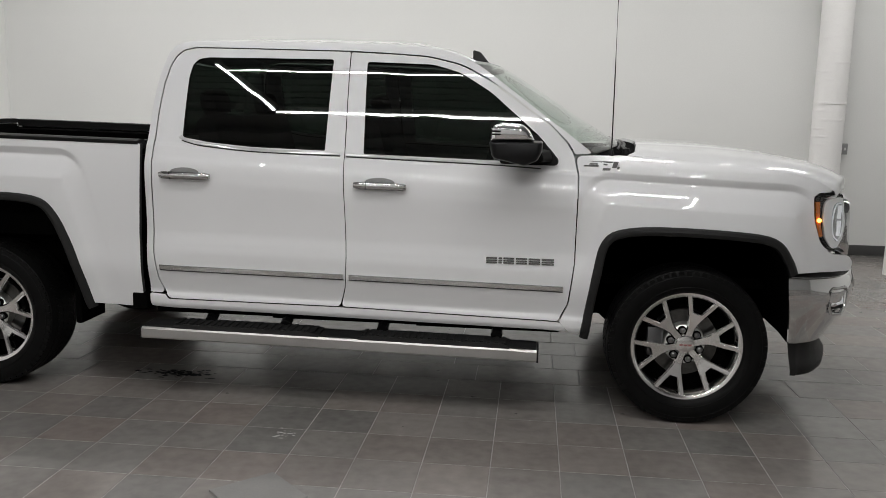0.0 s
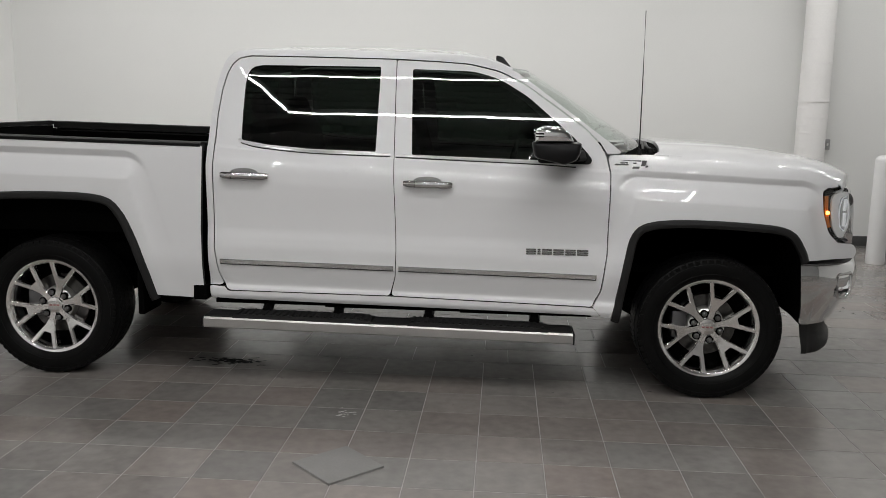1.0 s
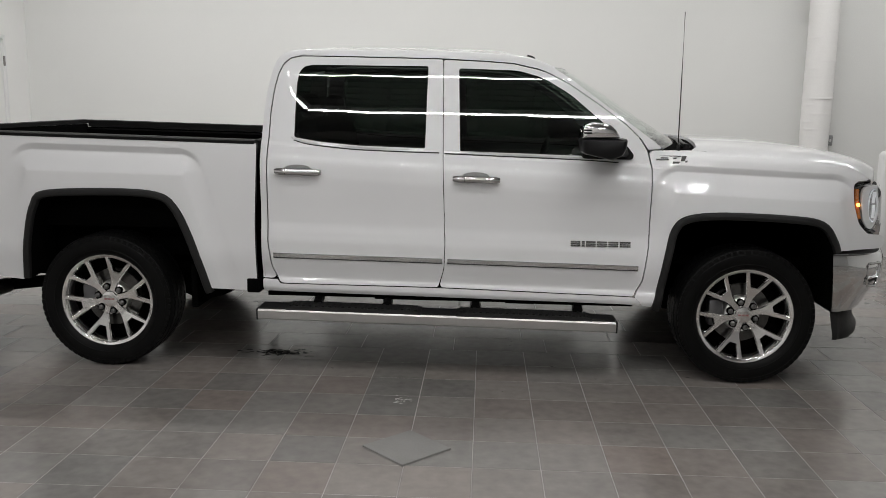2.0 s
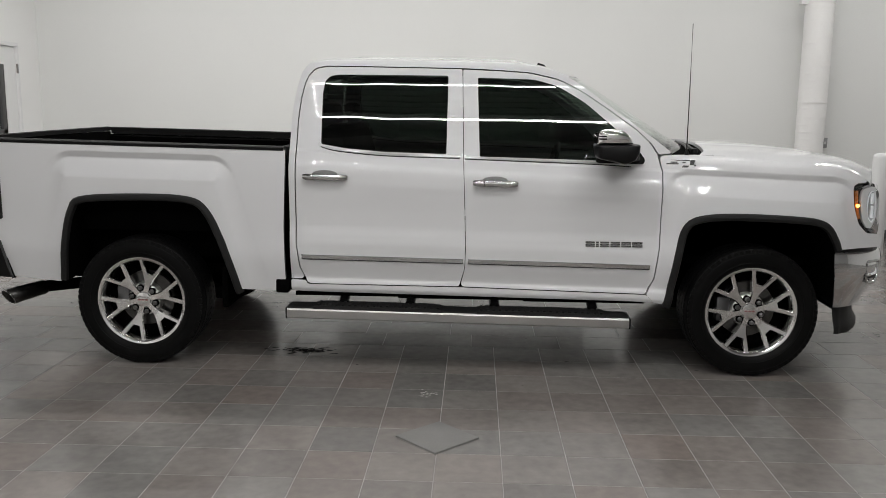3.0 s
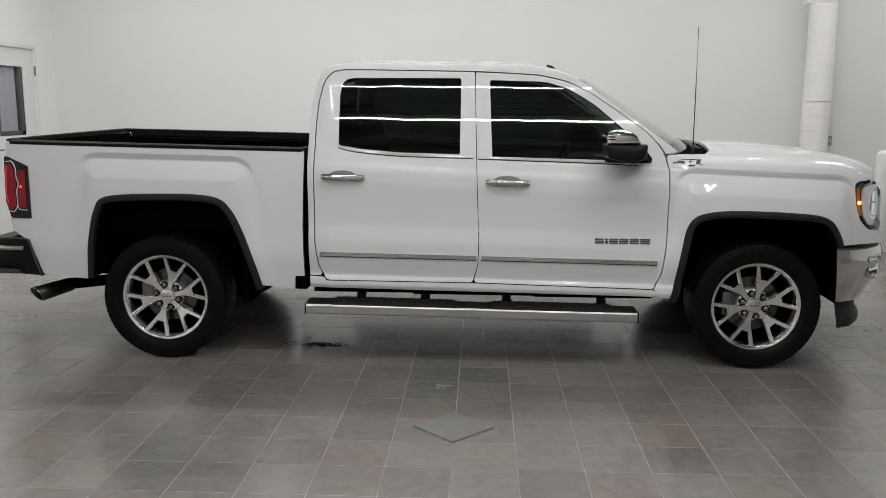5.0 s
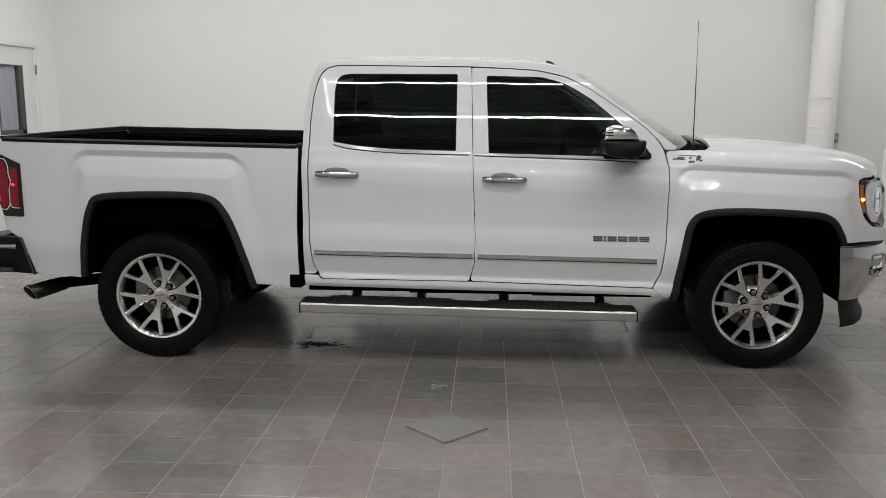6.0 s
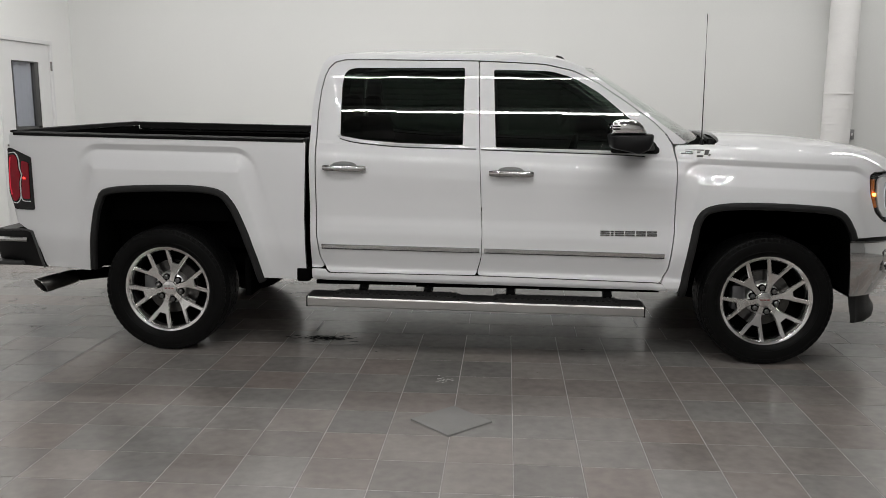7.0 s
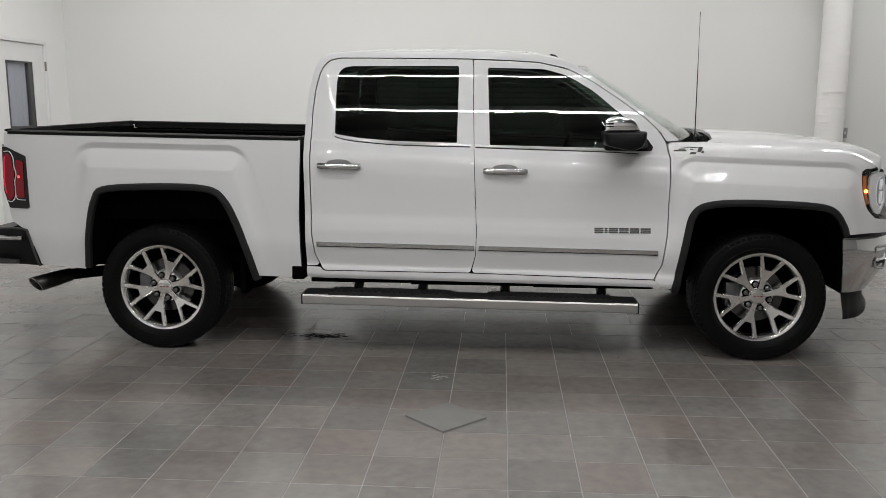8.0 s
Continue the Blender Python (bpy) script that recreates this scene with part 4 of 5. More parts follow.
# side steps
for s in SIDES:
    bm = bmesh.new()
    rows = []
    for k in range(25):
        x = .898 + 2.022 * k / 24
        dz = -.0125 * (x - .898)
        rows.append([(x, s * y, z + dz) for y, z in ((1.068, .368), (1.068, .325), (1.063, .319), (1.04, .316), (.91, .322), (.90, .335), (.90, .365), (.915, .376), (1.03, .380), (1.060, .377))])
    vs = loft(bm, rows, True)
    step = part("side_step", bm, BRUSHED, truck, "brushed steel side step with black tread pads", sharp=30)
    for x0 in (.895, 2.912):
        dz = -.0125 * (x0 - .898)
        bm = boxes(((x0, min(s * .899, s * 1.0695), .3155 + dz), (x0 + .010, max(s * .899, s * 1.0695), .3805 + dz)), bevel=.004)
        part("step_end_cap", bm, SATIN, step)
    # Black plate that puts the underbody's dark reflection into the step's top.
    bm = bmesh.new()
    vs = loft(bm, [[(x, s * y, z - .0125 * (x - .898)) for y, z in ((1.054, .372), (1.052, .3835), (.912, .3845), (.906, .372))] for x in (.908, 2.908)], True)
    bm.faces.new(vs[0])
    bm.faces.new(vs[-1])
    part("step_top_dark", bm, PLASTIC, step, "black strip for the dark reflection on the step top")
    for x0, x1 in ((1.06, 1.825), (2.025, 2.78)):
        bm = bmesh.new()
        rows = []
        for k in range(13):
            x = x0 + (x1 - x0) * k / 12
            dz = -.0125 * (x - .898)
            t = .010 if 0 < k < 12 else .002
            rows.append([(x, s * y, z + dz) for y, z in ((1.061, .374), (1.058, .388 + t), (.93, .391 + t), (.92, .374))])
        vs = loft(bm, rows, True)
        bm.faces.new(vs[0])
        bm.faces.new(vs[-1])
        for k in range(20):
            x = x0 + (x1 - x0) * (k + .7) / 20.5
            dz = -.0125 * (x - .898)
            box(bm, (x - .008, min(s * .94, s * 1.05), .397 + dz), (x + .008, max(s * .94, s * 1.05), .4045 + dz))
        part("tread_pad", bm, PLASTIC, step, "ribbed black tread pad")
    for x in (1.225, 1.625, 2.13, 2.71):
        bm = bmesh.new()
        tube(bm, [(x, s * .95, .39), (x, s * .90, .415), (x, s * .82, .47), (x, s * .60, .49)], .030, 8)
        part("step_bracket", bm, SATIN, step)

for s in SIDES:
    bm = bmesh.new()
    for x0, x1, z in ((.93, 1.55, .428), (1.55, 2.30, .420), (2.30, 3.02, .414)):
        box(bm, (x0, min(s * .905, s * .93), z), (x1, max(s * .905, s * .93), .452), .003)
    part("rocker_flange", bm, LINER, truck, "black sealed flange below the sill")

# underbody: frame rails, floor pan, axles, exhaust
# Unseen rails and cross-members, set low to block light under the truck.
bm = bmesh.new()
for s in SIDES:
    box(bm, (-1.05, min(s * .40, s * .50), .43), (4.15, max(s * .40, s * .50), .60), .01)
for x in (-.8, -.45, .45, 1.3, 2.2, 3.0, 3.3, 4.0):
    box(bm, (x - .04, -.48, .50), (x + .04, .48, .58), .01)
part("chassis_rail", bm, LINER, truck, "black ladder chassis, unseen, deepened to shade the floor")
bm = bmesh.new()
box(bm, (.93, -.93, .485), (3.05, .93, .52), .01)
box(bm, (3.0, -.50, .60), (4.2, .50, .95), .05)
# Bed and tunnel boxes, added out of view to darken the floor below.
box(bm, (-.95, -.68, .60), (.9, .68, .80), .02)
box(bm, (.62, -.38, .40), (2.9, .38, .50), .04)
part("floor_pan_and_blockers", bm, LINER, truck)
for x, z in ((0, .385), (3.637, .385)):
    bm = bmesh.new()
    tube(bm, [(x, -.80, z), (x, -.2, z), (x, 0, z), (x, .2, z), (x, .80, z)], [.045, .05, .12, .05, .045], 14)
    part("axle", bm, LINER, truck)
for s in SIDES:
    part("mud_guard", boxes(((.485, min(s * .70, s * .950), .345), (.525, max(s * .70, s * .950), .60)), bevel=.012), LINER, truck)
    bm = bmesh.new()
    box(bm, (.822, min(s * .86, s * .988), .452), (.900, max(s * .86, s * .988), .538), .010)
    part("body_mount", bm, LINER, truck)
bm = bmesh.new()
axis = Vector((.50, .85, .10)).normalized()
across = axis.cross(Vector((0, 0, 1))).normalized()
upward = across.cross(axis)
rows = []
for along, r in ((.26, .034), (.23, .044), (.06, .0495), (.004, .050), (0, .0485), (.004, .046), (.10, .044), (.20, .04)):
    ring = []
    for k in range(28):
        a = 2 * math.pi * k / 28
        cut = -.022 * math.sin(a) * (1 if along < .05 else 0)
        ring.append(Vector((-.835, -.945, .385)) + axis * (along + cut) + across * r * 1.1 * math.cos(a) + upward * r * math.sin(a))
    rows.append(ring)
vs = loft(bm, rows, True)
bm.faces.new(vs[-1])
exhaust = part("exhaust_tip", bm, SOOT, truck, "dark polished oval exhaust tip", sharp=50)
bm = bmesh.new()
tube(bm, [Vector((-.835, -.945, .385)) + axis * (-.003 - .022 * math.sin(a)) + across * .0535 * math.cos(a) + upward * .0487 * math.sin(a) for a in [2 * math.pi * k / 36 for k in range(37)]], .0032, 6)
part("tip_rim", bm, SATINCHROME, exhaust, "bright rolled rim")
bm = bmesh.new()
tube(bm, [(-.715, -.735, .410), (-.45, -.72, .44), (-.3, -.70, .47), (.1, -.62, .52), (.6, -.5, .50)], .036, 12)
part("exhaust_pipe", bm, LINER, exhaust)
bm = bmesh.new()
tube(bm, [(-.80, -.55, .50), (-.40, -.55, .50)], .03, 10)
box(bm, (-.42, -.70, .462), (-.20, -.58, .50), .006)
part("spring_mount", bm, LINER, truck)

# wheels
WHEEL_R = .388


def wheel_meshes():
    out = {}
    bm = bmesh.new()
    lathe(bm, [(-.1045, .2495), (-.1075, .2525), (-.111, .2630), (-.112, .2675), (-.106, .2715), (-.098, .270), (-.094, .262), (-.088, .2515), (-.04, .243), (.06, .238), (.11, .255), (.115, .262), (.105, .262), (.05, .228), (-.05, .232), (-.085, .240)], 72, "y", True)
    out["barrel"] = bm
    bm = bmesh.new()
    prof = [(-.095, .262), (-.108, .268), (-.121, .276), (-.131, .292), (-.137, .318), (-.137, .342), (-.1325, .367), (-.123, .3805), (-.095, .3855), (-.05, .3858), (0, .3862), (.05, .3858), (.095, .3855), (.123, .3805), (.1325, .367), (.137, .335), (.133, .30), (.12, .275), (.095, .262)]
    lathe(bm, prof, 96)
    for r, h in ((.300, -.1352), (.352, -.1348)):
        lathe(bm, [(h, r - .002), (h - .0016, r), (h, r + .002)], 96)
    out["tyre"] = bm
    # tread blocks: two shoulder rows and three inner rows
    verts, faces = [], []

    def block(a0, a1, y0, y1, r0, r1, skew=0.0, drop=0.0):
        n = len(verts)
        for r, g in ((r0, 0.0), (r1, .06)):
            for a, y, k in ((a0, y0, 0), (a1, y0, 0), (a1, y1, 1), (a0, y1, 1)):
                a = a + skew * k
                aa = a + (a1 - a0) * g * (1 if a < (a0 + a1) / 2 + skew * k else -1)
                rr = r - drop * (1 - k)
                verts.append((rr * math.cos(aa), y, rr * math.sin(aa)))
        for f in ((4, 5, 6, 7), (0, 1, 5, 4), (1, 2, 6, 5), (2, 3, 7, 6), (3, 0, 4, 7)):
            faces.append([n + i for i in f])
    n = 64
    for k in range(n):
        a = 2 * math.pi * k / n
        w = 2 * math.pi / n
        big = .84 if k % 2 else .76
        for sgn in (-1, 1):
            block(a, a + w * big, sgn * .124, sgn * .080, .374, .3880, sgn * .02, .0115)
            block(a, a + w * .72, sgn * .1345, sgn * .1215, .350 + (.010 if k % 2 else 0), .3768, 0)
            block(a + w * .3, a + w * 1.0, sgn * .073, sgn * .030, .380, .3880, sgn * .05)
        block(a + w * .1, a + w * .85, -.024, .024, .380, .3880, .04)
    me = bpy.data.meshes.new("tread")
    me.from_pydata(verts, [], faces)
    out["tread"] = me
    # six spokes, each forked into two arms, with chamfered edges and sides that flare backwards
    bm = bmesh.new()
    half = [(.040, .0190), (.078, .0190), (.102, .0215), (.126, .0280), (.2400, .0810), (.2500, .0825), (.258, .0620), (.2510, .0580), (.1670, .0185)]
    outline = half + [(x, -z) for x, z in half[::-1]]
    for k in range(6):
        base = radians(13.5 + 60 * k)
        ca, sa = math.cos(base), math.sin(base)
        rings = []
        for dy, wide in ((.0, -.0045), (.0070, .0015), (.042, .0030)):
            ring = []
            for x, z in grow(outline, wide):
                h = -.0760 - .0310 * smooth(.06, .27, x)
                ring.append(bm.verts.new((x * ca - z * sa, h + dy, x * sa + z * ca)))
            rings.append(ring)
        m = len(outline)
        for a, b in zip(rings, rings[1:]):
            for i in range(m):
                bm.faces.new((a[i], a[(i + 1) % m], b[(i + 1) % m], b[i]))
        f = rings[0]
        for i in range(m // 2 - 1):
            bm.faces.new((f[i], f[i + 1], f[m - 2 - i], f[m - 1 - i])) if i < 3 else None
        q = m // 2
        for g in (f[3:q] , f[q:m - 3]):
            bm.faces.new(g)
        bm.faces.new((f[3], f[q - 1], f[q], f[m - 4]))
    out["spokes"] = bm
    bm = bmesh.new()
    lathe(bm, [(-.074, .030), (-.073, .046), (-.069, .052), (-.067, .058), (-.065, .086), (-.057, .097), (-.01, .104)], 36)
    out["hub"] = bm
    bm = bmesh.new()
    lathe(bm, [(-.085, .0001), (-.0845, .034), (-.082, .0435), (-.076, .0460), (-.066, .0460)], 32)
    out["cap"] = bm
    bm = bmesh.new()
    for x in (-.021, 0, .021):
        box(bm, (x - .008, -.0858, -.0045), (x + .008, -.0838, .0045))
    out["mark"] = bm
    bm = bmesh.new()
    lathe(bm, [(-.092, .0001), (-.092, .008), (-.088, .0125), (-.082, .0142), (-.044, .0146)], 12)
    out["nut"] = bm
    # Disc behind each nut, coloured near-black in place of a shaded pocket.
    bm = bmesh.new()
    lathe(bm, [(-.0765, .0001), (-.0765, .0185), (-.0755, .0208), (-.048, .0208)], 20)
    out["seat"] = bm
    bm = bmesh.new()
    lathe(bm, [(-.012, .0001), (-.012, .085), (-.010, .09), (-.012, .168), (.012, .168), (.012, .09)], 48)
    out["disc"] = bm
    bm = bmesh.new()
    box(bm, (-.18, -.036, -.075), (-.10, .04, .075), .012)
    out["caliper"] = bm
    bm = bmesh.new()
    lathe(bm, [(.03, .0001), (.03, .232), (.06, .236)], 48)
    out["shield"] = bm
    return out


PIECES = wheel_meshes()
LOOKS = {"barrel": ("wheel", RIM, ""), "tyre": ("tyre", RUBBER, "black all-terrain tyre"), "tread": ("tread", RUBBER, ""), "spokes": ("rim", RIM, "polished alloy rim with six forked spokes"), "hub": ("hub", CAST, ""), "cap": ("centre_cap", RIM, ""), "mark": ("cap_mark", material("red_cap_mark", (.24, .09, .09), .4), "dull red bars"),
         "nut": ("wheel_nut", NUT, "dark grey metal wheel nut"), "seat": ("nut_recess_shade", LINER, "near-black disc for the shade of the nut recess"), "disc": ("brake_disc", SOOT, ""), "caliper": ("brake_caliper", POCKET, ""), "shield": ("brake_shield", LINER, "")}
DATA = {}
for key, piece in PIECES.items():
    if isinstance(piece, bmesh.types.BMesh):
        me = bpy.data.meshes.new(LOOKS[key][0])
        bmesh.ops.recalc_face_normals(piece, faces=piece.faces)
        piece.to_mesh(me)
        piece.free()
    else:
        me = piece
    me.materials.append(LOOKS[key][1])
    me.shade_smooth()
    me.set_sharp_from_angle(angle=radians(32))
    DATA[key] = me
for x, s, spin in ((0.0, -1, 0), (3.637, -1, 0), (0.0, 1, 20), (3.637, 1, 40)):
    at = Matrix.Translation((x, s * .868, WHEEL_R - .003)) @ Matrix.Rotation(0 if s < 0 else math.pi, 4, "Z") @ Matrix.Rotation(radians(spin), 4, "Y")
    wheel = hang(new("wheel", DATA["barrel"]), truck)
    wheel.matrix_basis = at
    for key in ("tyre", "tread", "spokes", "hub", "cap", "mark", "disc", "caliper", "shield"):
        child = new(LOOKS[key][0], DATA[key])
        child.parent = wheel
        if LOOKS[key][2]:
            tagged(child, LOOKS[key][2])
    for k in range(6):
        a = radians(43.5 + 60 * k)
        nut = new("wheel_nut", DATA["nut"])
        nut.parent = wheel
        shade_ring = new("nut_recess_shade", DATA["seat"])
        shade_ring.parent = nut
        nut.location = (.0735 * math.cos(a), 0, .0735 * math.sin(a))

# cabin: seats, dashboard, steering wheel, lining
def seat(x, y, wide, head):
    bm = boxes(((x - .25, y - wide, .75), (x + .28, y + wide, .90)), bevel=.05)
    cushion = part("seat", bm, CLOTH, truck, "charcoal leather seat")
    bm = bmesh.new()
    box(bm, (-.07, y - wide * .96, 0), (.07, y + wide * .96, .60), .05)
    lean = Matrix.Translation((x - .22, 0, .86)) @ Matrix.Rotation(radians(-14), 4, "Y")
    for v in bm.verts:
        v.co = lean @ v.co
    part("backrest", bm, CLOTH, cushion)
    for hy in head:
        bm = bmesh.new()
        box(bm, (-.05, hy - .13, .60), (.05, hy + .13, .745), .04)
        for v in bm.verts:
            v.co = lean @ v.co
        part("headrest", bm, CLOTH, cushion)


seat(2.25, -.42, .27, (-.42,))
seat(2.25, .42, .27, (.42,))
seat(1.47, 0, .72, (-.45, .45))
bm = boxes(((2.62, -.80, .80), (3.05, .80, 1.18)), bevel=.08)
dash = part("dashboard", bm, CLOTH, truck, "charcoal dashboard")
bm = bmesh.new()
ring = [(2.56 + .05 * math.cos(a), .42 + .185 * math.sin(a), 1.12 + .185 * math.cos(a)) for a in [2 * math.pi * k / 28 for k in range(29)]]
tube(bm, ring, .015, 8)
part("steering_wheel", bm, CLOTH, dash)
bm = bmesh.new()
rows = [[(x, (side(min(x, 2.4), 1.74) - .05) * j / 8, ROOF_EDGE(min(x, 2.4)) - .03 + .03 * (1 - (j / 8) ** 2)) for j in range(-8, 9)] for x in [1.02 + .08 * i for i in range(19)]]
loft(bm, rows)
part("roof_lining", bm, CLOTH, truck)

# ================= the room =================
X0, X1, Y0, Y1 = -3.46, 9.5, -9.5, 4.70


def wall(name, lo, hi, mat=WALL, kind="structure", label=""):
    return tagged(part(name, boxes((lo, hi), bevel=0), mat), label or "plain white painted wall", "wall", kind=kind)


wall("wall_north", (X0 - .15, Y1, -.1), (X1 + .15, Y1 + .15, CEILING))
# East and south walls are out of view, added to steer reflections and fill.
wall("wall_east", (X1, Y0, -.1), (X1 + .15, Y1, CEILING))
wall("wall_south", (X0 - .15, Y0 - .15, -.1), (X1 + .15, Y0, CEILING), FARWALL, label="unseen grey wall behind the camera, toned for reflections")
# the west wall has a door opening
DY0, DY1, DZ = 3.105, 4.17, 2.205
bm = bmesh.new()
box(bm, (X0 - .15, Y0, -.1), (X0, DY0 - .05, CEILING))
box(bm, (X0 - .15, DY1 + .05, -.1), (X0, Y1, CEILING))
box(bm, (X0 - .15, DY0 - .05, DZ + .05), (X0, DY1 + .05, CEILING))
tagged(part("wall_west", bm, WALL_LIT), "white painted wall with a door opening", "wall", kind="structure")
bm = boxes(((X0 - .15, Y0 - .15, CEILING + .05), (X1 + .15, Y1 + .15, CEILING + .15)), bevel=0)
y = Y0
while y < Y1 - .2:                                  # ribs of the ceiling deck
    box(bm, (X0, y, CEILING), (X1, y + .09, CEILING + .052))
    y += .20
tagged(part("ceiling", bm, CEIL), "grey ribbed ceiling deck", "ceiling", kind="structure")
floor = tagged(part("floor", boxes(((X0 - .15, Y0 - .15, -.12), (X1 + .15, Y1 + .15, -.0012)), bevel=0), GROUT), "grey porcelain tile floor with pale joints", "floor", kind="structure")
bm = bmesh.new()
box(bm, (X0 + .012, Y1 - .012, 0), (X1, Y1, .115), .003)
tagged(part("baseboard", bm, SKIRT), "dark grey vinyl baseboard", "baseboard", kind="structure")
bm = bmesh.new()
box(bm, (X0, DY1 + .12, 0), (X0 + .012, Y1 - .012, .115), .003)
box(bm, (X0, Y0, 0), (X0 + .012, DY0 - .12, .115), .003)
tagged(part("baseboard", bm, SKIRT), "dark grey vinyl baseboard", "baseboard", kind="structure")

# door with a tall window
door_1 = tagged(part("door_1", boxes(((X0 - .06, DY0, .01), (X0 - .015, DY0 + .26, DZ)), ((X0 - .06, DY1 - .255, .01), (X0 - .015, DY1, DZ)), ((X0 - .06, DY0 + .26, .01), (X0 - .015, DY1 - .255, 1.20)), ((X0 - .06, DY0 + .26, 1.995), (X0 - .015, DY1 - .255, DZ)), bevel=0), GLOSSWHITE), "white painted steel door with a tall glass pane, closed", "door", kind="structure")
bm = bmesh.new()
for lo, hi in (((X0 - .10, DY0 - .05, 0), (X0 + .012, DY0 - .004, DZ + .004)), ((X0 - .10, DY1 + .004, 0), (X0 + .012, DY1 + .05, DZ + .004)), ((X0 - .10, DY0 - .05, DZ + .004), (X0 + .012, DY1 + .05, DZ + .05))):
    box(bm, lo, hi, .003)
part("door_frame", bm, GLOSSWHITE, door_1)
pane = part("door_pane", boxes(((X0 - .040, DY0 + .255, 1.195), (X0 - .034, DY1 - .25, 1.99)), bevel=0), PANE, door_1, "grey glass pane")
pane.visible_shadow = False
bm = bmesh.new()
ya, yb, za, zb = DY0 + .26, DY1 - .255, 1.20, 1.995
for lo, hi in (((X0 - .06, ya, za), (X0 - .008, ya + .02, zb)), ((X0 - .06, yb - .085, za), (X0 - .012, yb, zb)), ((X0 - .06, ya, za), (X0 - .012, yb, za + .05)), ((X0 - .06, ya, zb - .014), (X0 - .008, yb, zb))):
    box(bm, lo, hi, .002)
part("pane_frame", bm, SKIRT, door_1, "dark grey pane frame")
bm = bmesh.new()
for k in range(9):
    y0 = DY0 + .245 + k * (DY1 - DY0 - .49) / 9
    x0 = X0 - .058 - .006 * (k % 2)
    box(bm, (x0, y0, 1.18), (x0 + .004, y0 + (DY1 - DY0 - .49) / 9 + .004, 2.01), .001)
part("blind", bm, BLIND, door_1, "blue-grey upright blind behind the pane")
part("pane_bead", boxes(((X0 - .014, yb - .012, za), (X0 - .004, yb + .004, zb)), bevel=.002), CHROME, door_1, "bright metal bead")
for z in (.30, 1.10, 1.955):
    bm = bmesh.new()
    tube(bm, [(X0 + .010, DY1 + .006, z - .055), (X0 + .010, DY1 + .006, z + .055)], .012, 10)
    part("hinge", bm, STEEL, door_1)
bm = bmesh.new()
tube(bm, [(X0 - .015, DY0 + .07, 1.05), (X0 + .05, DY0 + .07, 1.05), (X0 + .055, DY0 + .09, 1.05), (X0 + .055, DY0 + .19, 1.05)], .010, 8)
part("door_handle", bm, STEEL, door_1)
tagged(part("wall_west_outer", boxes(((X0 - .60, DY0 - .4, -.1), (X0 - .55, DY1 + .4, CEILING)), bevel=0), CABINET), "grey wall of the space behind the door", "wall", kind="structure")

# wrapped duct in front of the wall
duct = thing("duct", (5.97, 4.45, 0), "white painted vertical duct with a wrinkled cloth wrap", "duct")
bm = bmesh.new()
rows = []
rng = random.Random(4)
amp = [rng.uniform(.002, .010) for _ in range(90)]
phase = [rng.uniform(0, 6.3) for _ in range(90)]
for i in range(421):
    z = i * CEILING / 420
    ring = []
    lvl = z / .085
    n0 = int(lvl)
    f = lvl - n0
    for k in range(40):
        a = 2 * math.pi * k / 40
        bend = .5 + .10 * math.sin(a + phase[n0]) + .05 * math.sin(3 * a + phase[n0] * 2)
        crease = amp[n0] * math.exp(-((f - bend) / .045) ** 2) * (.5 + .5 * math.sin(a * 2 + phase[n0 + 1]))
        r = .160 + crease + .0015 * math.sin(2 * a + z * 5)
        ring.append((5.97 + r * math.cos(a), 4.45 + r * math.sin(a), z))
    rows.append(ring)
loft(bm, rows, True)
part("wrap", bm, WRAP, duct, sharp=80)
for z in (1.66, 2.80):
    bm = bmesh.new()
    lathe(bm, [(z - .012, .162), (z - .010, .167), (z + .010, .167), (z + .012, .162)], 40, "z")
    for v in bm.verts:
        v.co += Vector((5.97, 4.45, 0))
    part("band", bm, WRAP, duct)
part("band_clamp", boxes(((5.74, 4.39, 2.775), (5.82, 4.49, 2.825)), bevel=.006), GLOSSWHITE, duct)
bm = bmesh.new()
tube(bm, [(6.185, 4.675, 1.30), (6.185, 4.675, 2.5), (6.185, 4.675, CEILING)], .011, 8)
tagged(part("conduit", bm, STEEL), "thin grey conduit pipe running up the wall", "conduit")
outlet = tagged(part("switch_box", boxes(((6.205, 4.655, 1.115), (6.270, 4.70, 1.235)), bevel=.006), BOX), "small grey steel switch box on the wall", "switch box")
part("switch_toggle", boxes(((6.230, 4.640, 1.16), (6.246, 4.657, 1.19)), bevel=.002), GLOSSWHITE, outlet)

# bollard
bm = bmesh.new()
lathe(bm, [(0, .0001), (0, .091), (.004, .092), (1.06, .090), (1.085, .085), (1.105, .068), (1.116, .040), (1.119, .0001)], 40, "z")
for v in bm.verts:
    v.co += Vector((6.40, 3.50, 0))
tagged(part("bollard", bm, GLOSSWHITE), "white painted steel bollard with a domed top", "bollard")
# grey cabinet beside the bollard
cab = thing("metal_cabinet", (6.95, 3.75, 0), "grey metal equipment cabinet on the floor", "cabinet")
part("body", boxes(((6.76, 3.55, .05), (7.30, 4.0, .72)), bevel=.008), CABINET, cab)
part("plinth", boxes(((6.79, 3.58, 0), (7.27, 3.97, .05)), bevel=.004), SKIRT, cab)
part("door", boxes(((6.78, 3.538, .07), (7.28, 3.552, .70)), bevel=.003), CABINET, cab)

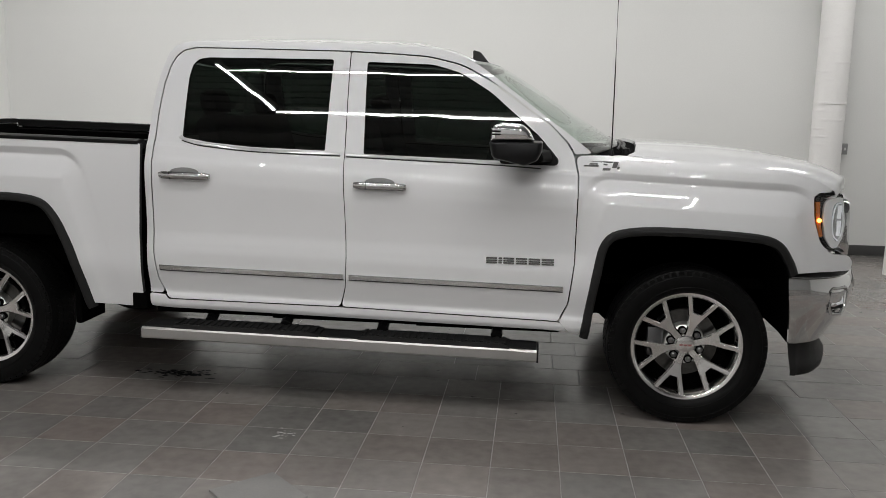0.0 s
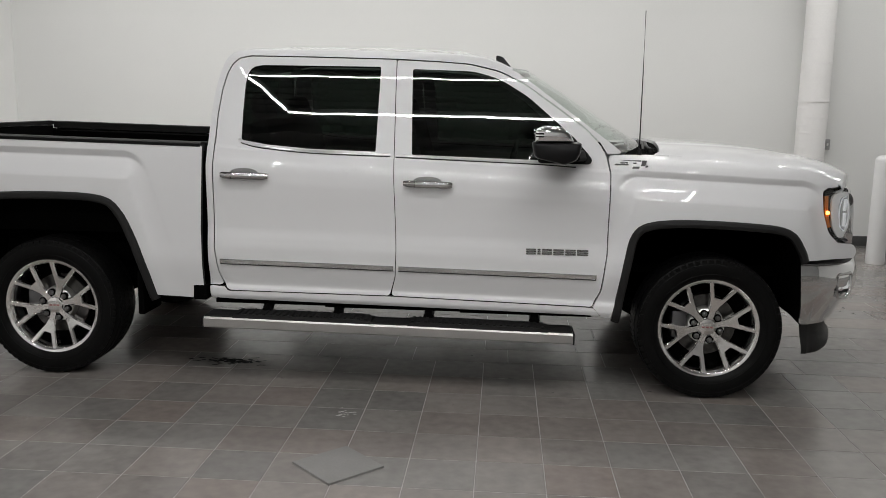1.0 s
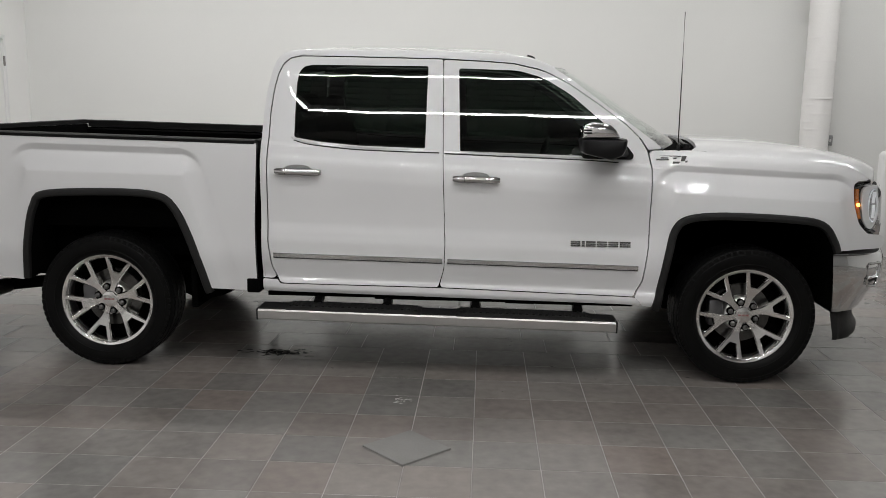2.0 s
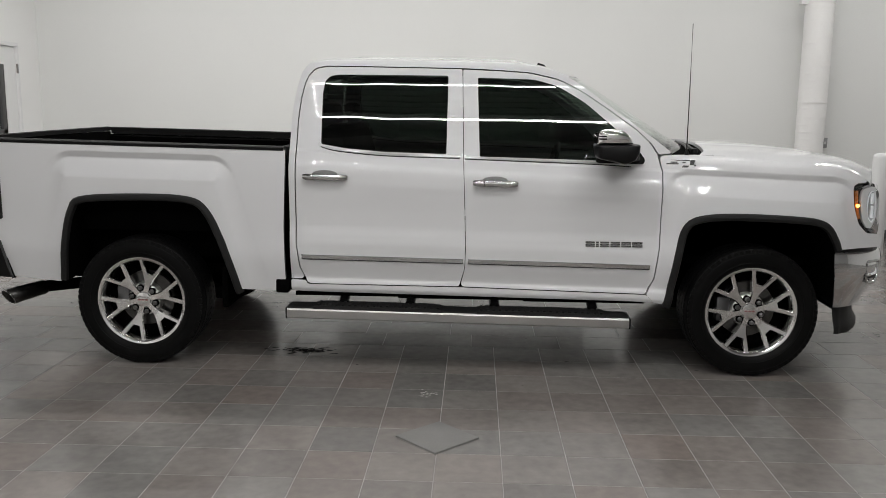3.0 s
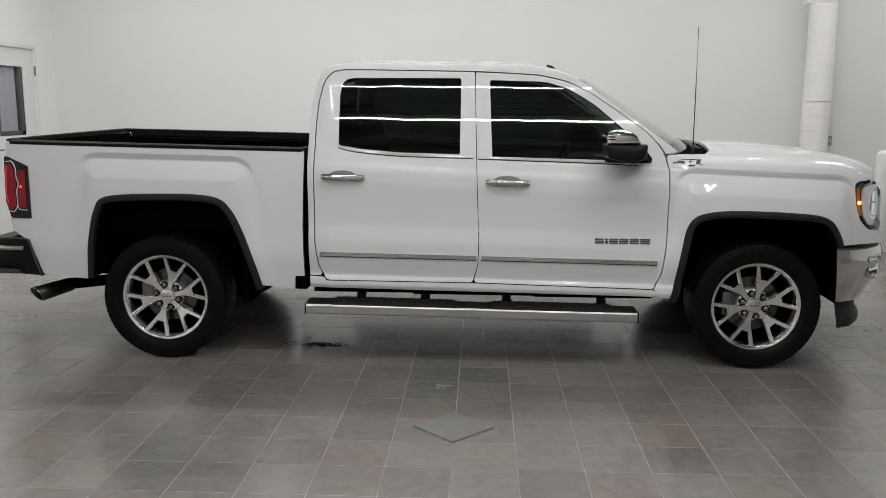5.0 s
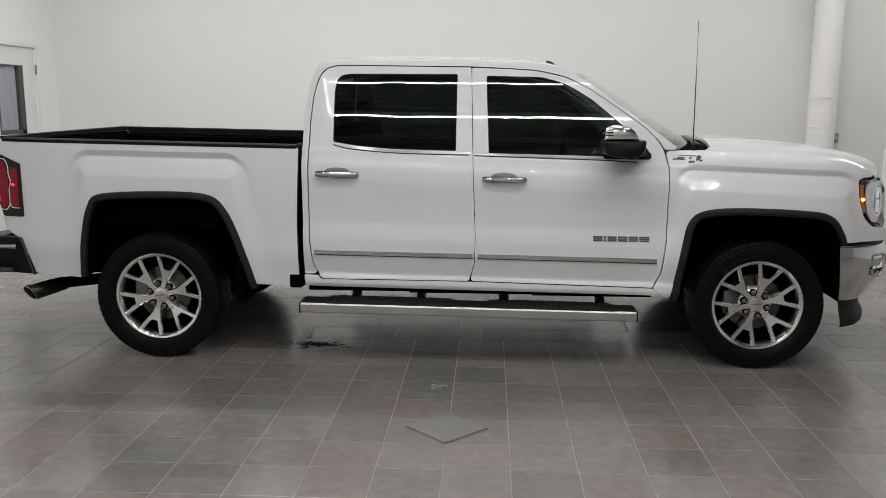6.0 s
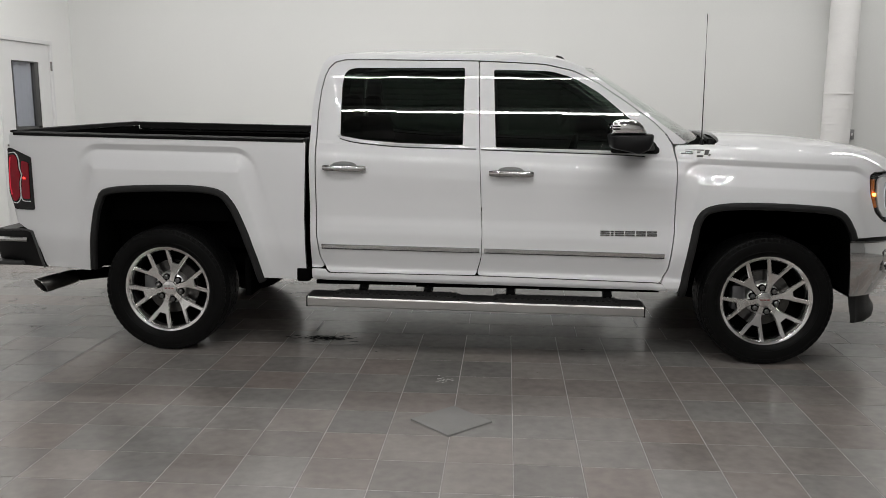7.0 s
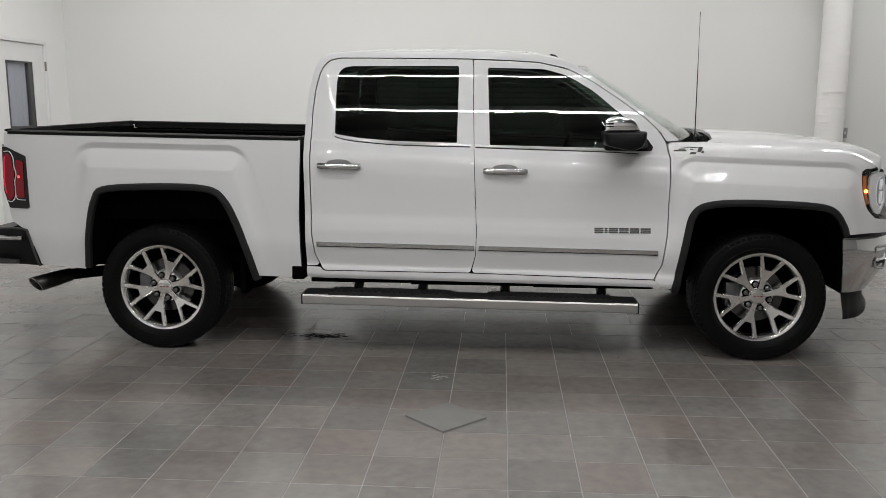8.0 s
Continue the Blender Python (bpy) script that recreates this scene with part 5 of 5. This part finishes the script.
# ceiling light strips
def strip(lo, hi, radiance=LAMP, turn=0.0):
    m = part("ceiling_light", boxes((lo, hi), bevel=.004), GLOSSWHITE)
    tagged(m, "long white linear ceiling light, inferred or added as fill, switched on", "ceiling light", "linear ceiling lights")
    d = .015
    a = (lo[0] + d, lo[1] + d, lo[2] - .008)
    b = (hi[0] - d, hi[1] - d, lo[2] + .004)
    part("diffuser", boxes((a, b), bevel=.002), STRIP, m, "glowing diffuser")
    lamp = bpy.data.lights.new("strip_lamp", "AREA")
    lamp.shape, lamp.size, lamp.size_y = "RECTANGLE", b[0] - a[0], b[1] - a[1]
    lamp.energy = radiance * math.pi * lamp.size * lamp.size_y
    lamp.color = (1.0, 0.988, 0.970)
    at = new("strip_lamp", lamp)
    at.location = ((a[0] + b[0]) / 2, (a[1] + b[1]) / 2, a[2] - .004)
    if turn:
        c = Matrix.Translation(at.location)
        m.matrix_basis = c @ Matrix.Rotation(radians(turn), 4, "Z") @ c.inverted()
        at.rotation_euler = (0, 0, radians(turn))


LX1 = 4.40
for y, x in ((-2.70, .20), (-3.87, .42)):
    strip((x, y - .03, CEILING - .08), (LX1, y + .03, CEILING), RING)
strip((.26, -3.85, CEILING - .08), (.32, -2.47, CEILING), RING, 11.0)
strip((LX1 + .004, -3.90, CEILING - .08), (LX1 + .064, -2.67, CEILING), RING)
# Unseen strips, added to fill back wall, floor and truck side with light.
for y, radiance in ((2.7, BACK_FILL * .9), (.9, BACK_FILL * 1.25), (-7.6, LAMP * 1.15)):
    strip((X0 + .5, y - .04, CEILING - .08), (LX1, y + .04, CEILING), radiance)
strip((LX1 + .3, 2.66, CEILING - .08), (X1 - .5, 2.74, CEILING), BACK_FILL * 1.1)

# ---- marks on the floor ----
bm = bmesh.new()
c = Vector((1.842, -2.068))
ring = [(c.x, c.y - .197), (c.x + .198, c.y), (c.x, c.y + .197), (c.x - .198, c.y)]
top = [bm.verts.new((x, y, .009)) for x, y in ring]
low = [bm.verts.new((c.x + (x - c.x) * 1.012, c.y + (y - c.y) * 1.012, .0)) for x, y in ring]
bm.faces.new(top)
for i in range(4):
    bm.faces.new((top[i], top[(i + 1) % 4], low[(i + 1) % 4], low[i]))
tagged(part("floor_plate", bm, PLATE), "thin square grey plate lying diagonally on the tiles", "floor plate")


def blots(name, cx, cy, sx, sy, n, rmin, rmax, mat, label, seed, category):
    rng = random.Random(seed)
    bm = bmesh.new()
    for _ in range(n):
        x, y = cx + rng.gauss(0, 1) * sx, cy + rng.gauss(0, 1) * sy
        r = rng.uniform(rmin, rmax)
        m = 9
        st = rng.uniform(1.0, 2.6)
        vs = [bm.verts.new((x + st * r * rng.uniform(.5, 1.1) * math.cos(2 * math.pi * k / m), y + r * rng.uniform(.5, 1.1) * math.sin(2 * math.pi * k / m), .0012 + .0002 * (_ % 5))) for k in range(m)]
        mid = bm.verts.new((x, y, .0022 + .0002 * (_ % 5)))
        for k in range(m):
            bm.faces.new((vs[k], vs[(k + 1) % m], mid))
    tagged(part(name, bm, mat), label, category, kind="stuff")


blots("oil_spots", .92, -.655, .10, .028, 120, .005, .014, WETMARK, "dark wet drips on the tiles under the truck", 3, "drips")
blots("scuff_marks", 1.755, -1.44, .022, .035, 22, .003, .008, SCUFF, "pale dried scuff marks on a tile", 5, "scuffs")
blots("dirt_specks", 2.45, -.70, .75, .42, 14, .003, .007, WETMARK, "dark specks of dirt on the tiles", 8, "dirt")

# ---- floor tiles, each with its own edges ----
PITCH, GX, GY, JOINT = .2935, .086, -1.37, .0045


def tile_mesh(w, h):
    a, b, ch, t = w / 2, h / 2, .0012, .0035
    vs = [(sx * a, sy * b, -t - .002) for sx, sy in ((-1, -1), (1, -1), (1, 1), (-1, 1))] + [(sx * a, sy * b, -ch * .6) for sx, sy in ((-1, -1), (1, -1), (1, 1), (-1, 1))] + [(sx * (a - ch), sy * (b - ch), 0) for sx, sy in ((-1, -1), (1, -1), (1, 1), (-1, 1))]
    fs = [(8, 9, 10, 11)]
    for i in range(4):
        j = (i + 1) % 4
        fs += [(i, j, 4 + j, 4 + i), (4 + i, 4 + j, 8 + j, 8 + i)]
    return vs, fs


def tile_data(w, h, mat):
    vs, fs = tile_mesh(w, h)
    me = bpy.data.meshes.new("tile")
    me.from_pydata(vs, [], fs)
    me.materials.append(mat)
    return me


single = tile_data(PITCH - JOINT, PITCH - JOINT, TILE)
double = tile_data(2 * PITCH - JOINT, PITCH - JOINT, TILE)
field_v, field_f = [], []
rng = random.Random(11)
count = 0
row_lo, row_hi = int((Y0 - GY) / PITCH) - 1, int((Y1 - GY) / PITCH) + 1
for r in range(row_hi, row_lo, -1):
    y = GY + PITCH * (r + .5)                      # row r lies between GY + r and GY + r + 1 joints
    wide = r >= 3
    i = int((X0 - GX) / PITCH) - 2
    if wide:
        i = i - (i % 2) + (.5 if r % 2 else 0) + (0 if r % 2 else 0)
    while GX + i * PITCH < X1:
        n = 2 if wide else 1
        x = GX + (i + n / 2) * PITCH
        z, tx, ty = rng.uniform(-.0003, .0003), rng.uniform(-.0008, .0008), rng.uniform(-.0008, .0008)
        close = (-1.0 < x < 4.6) and (-3.0 < y < .45) and count < 300
        if close:
            ob = new("tile", double if wide else single)
            ob.parent = floor
            ob.location, ob.rotation_euler = (x, y, z), (tx, ty, 0)
            count += 1
        else:
            vs, fs = tile_mesh(n * PITCH - JOINT, PITCH - JOINT)
            n0 = len(field_v)
            field_v += [(x + px, y + py, z + pz + tx * py - ty * px) for px, py, pz in vs]
            field_f += [[n0 + q for q in f] for f in fs]
        i += n
me = bpy.data.meshes.new("tile_field")
me.from_pydata(field_v, [], field_f)
me.materials.append(TILES)
field = new("tile_field", me)
field.parent = floor
tagged(field, "grey porcelain floor tiles", kind="stuff")
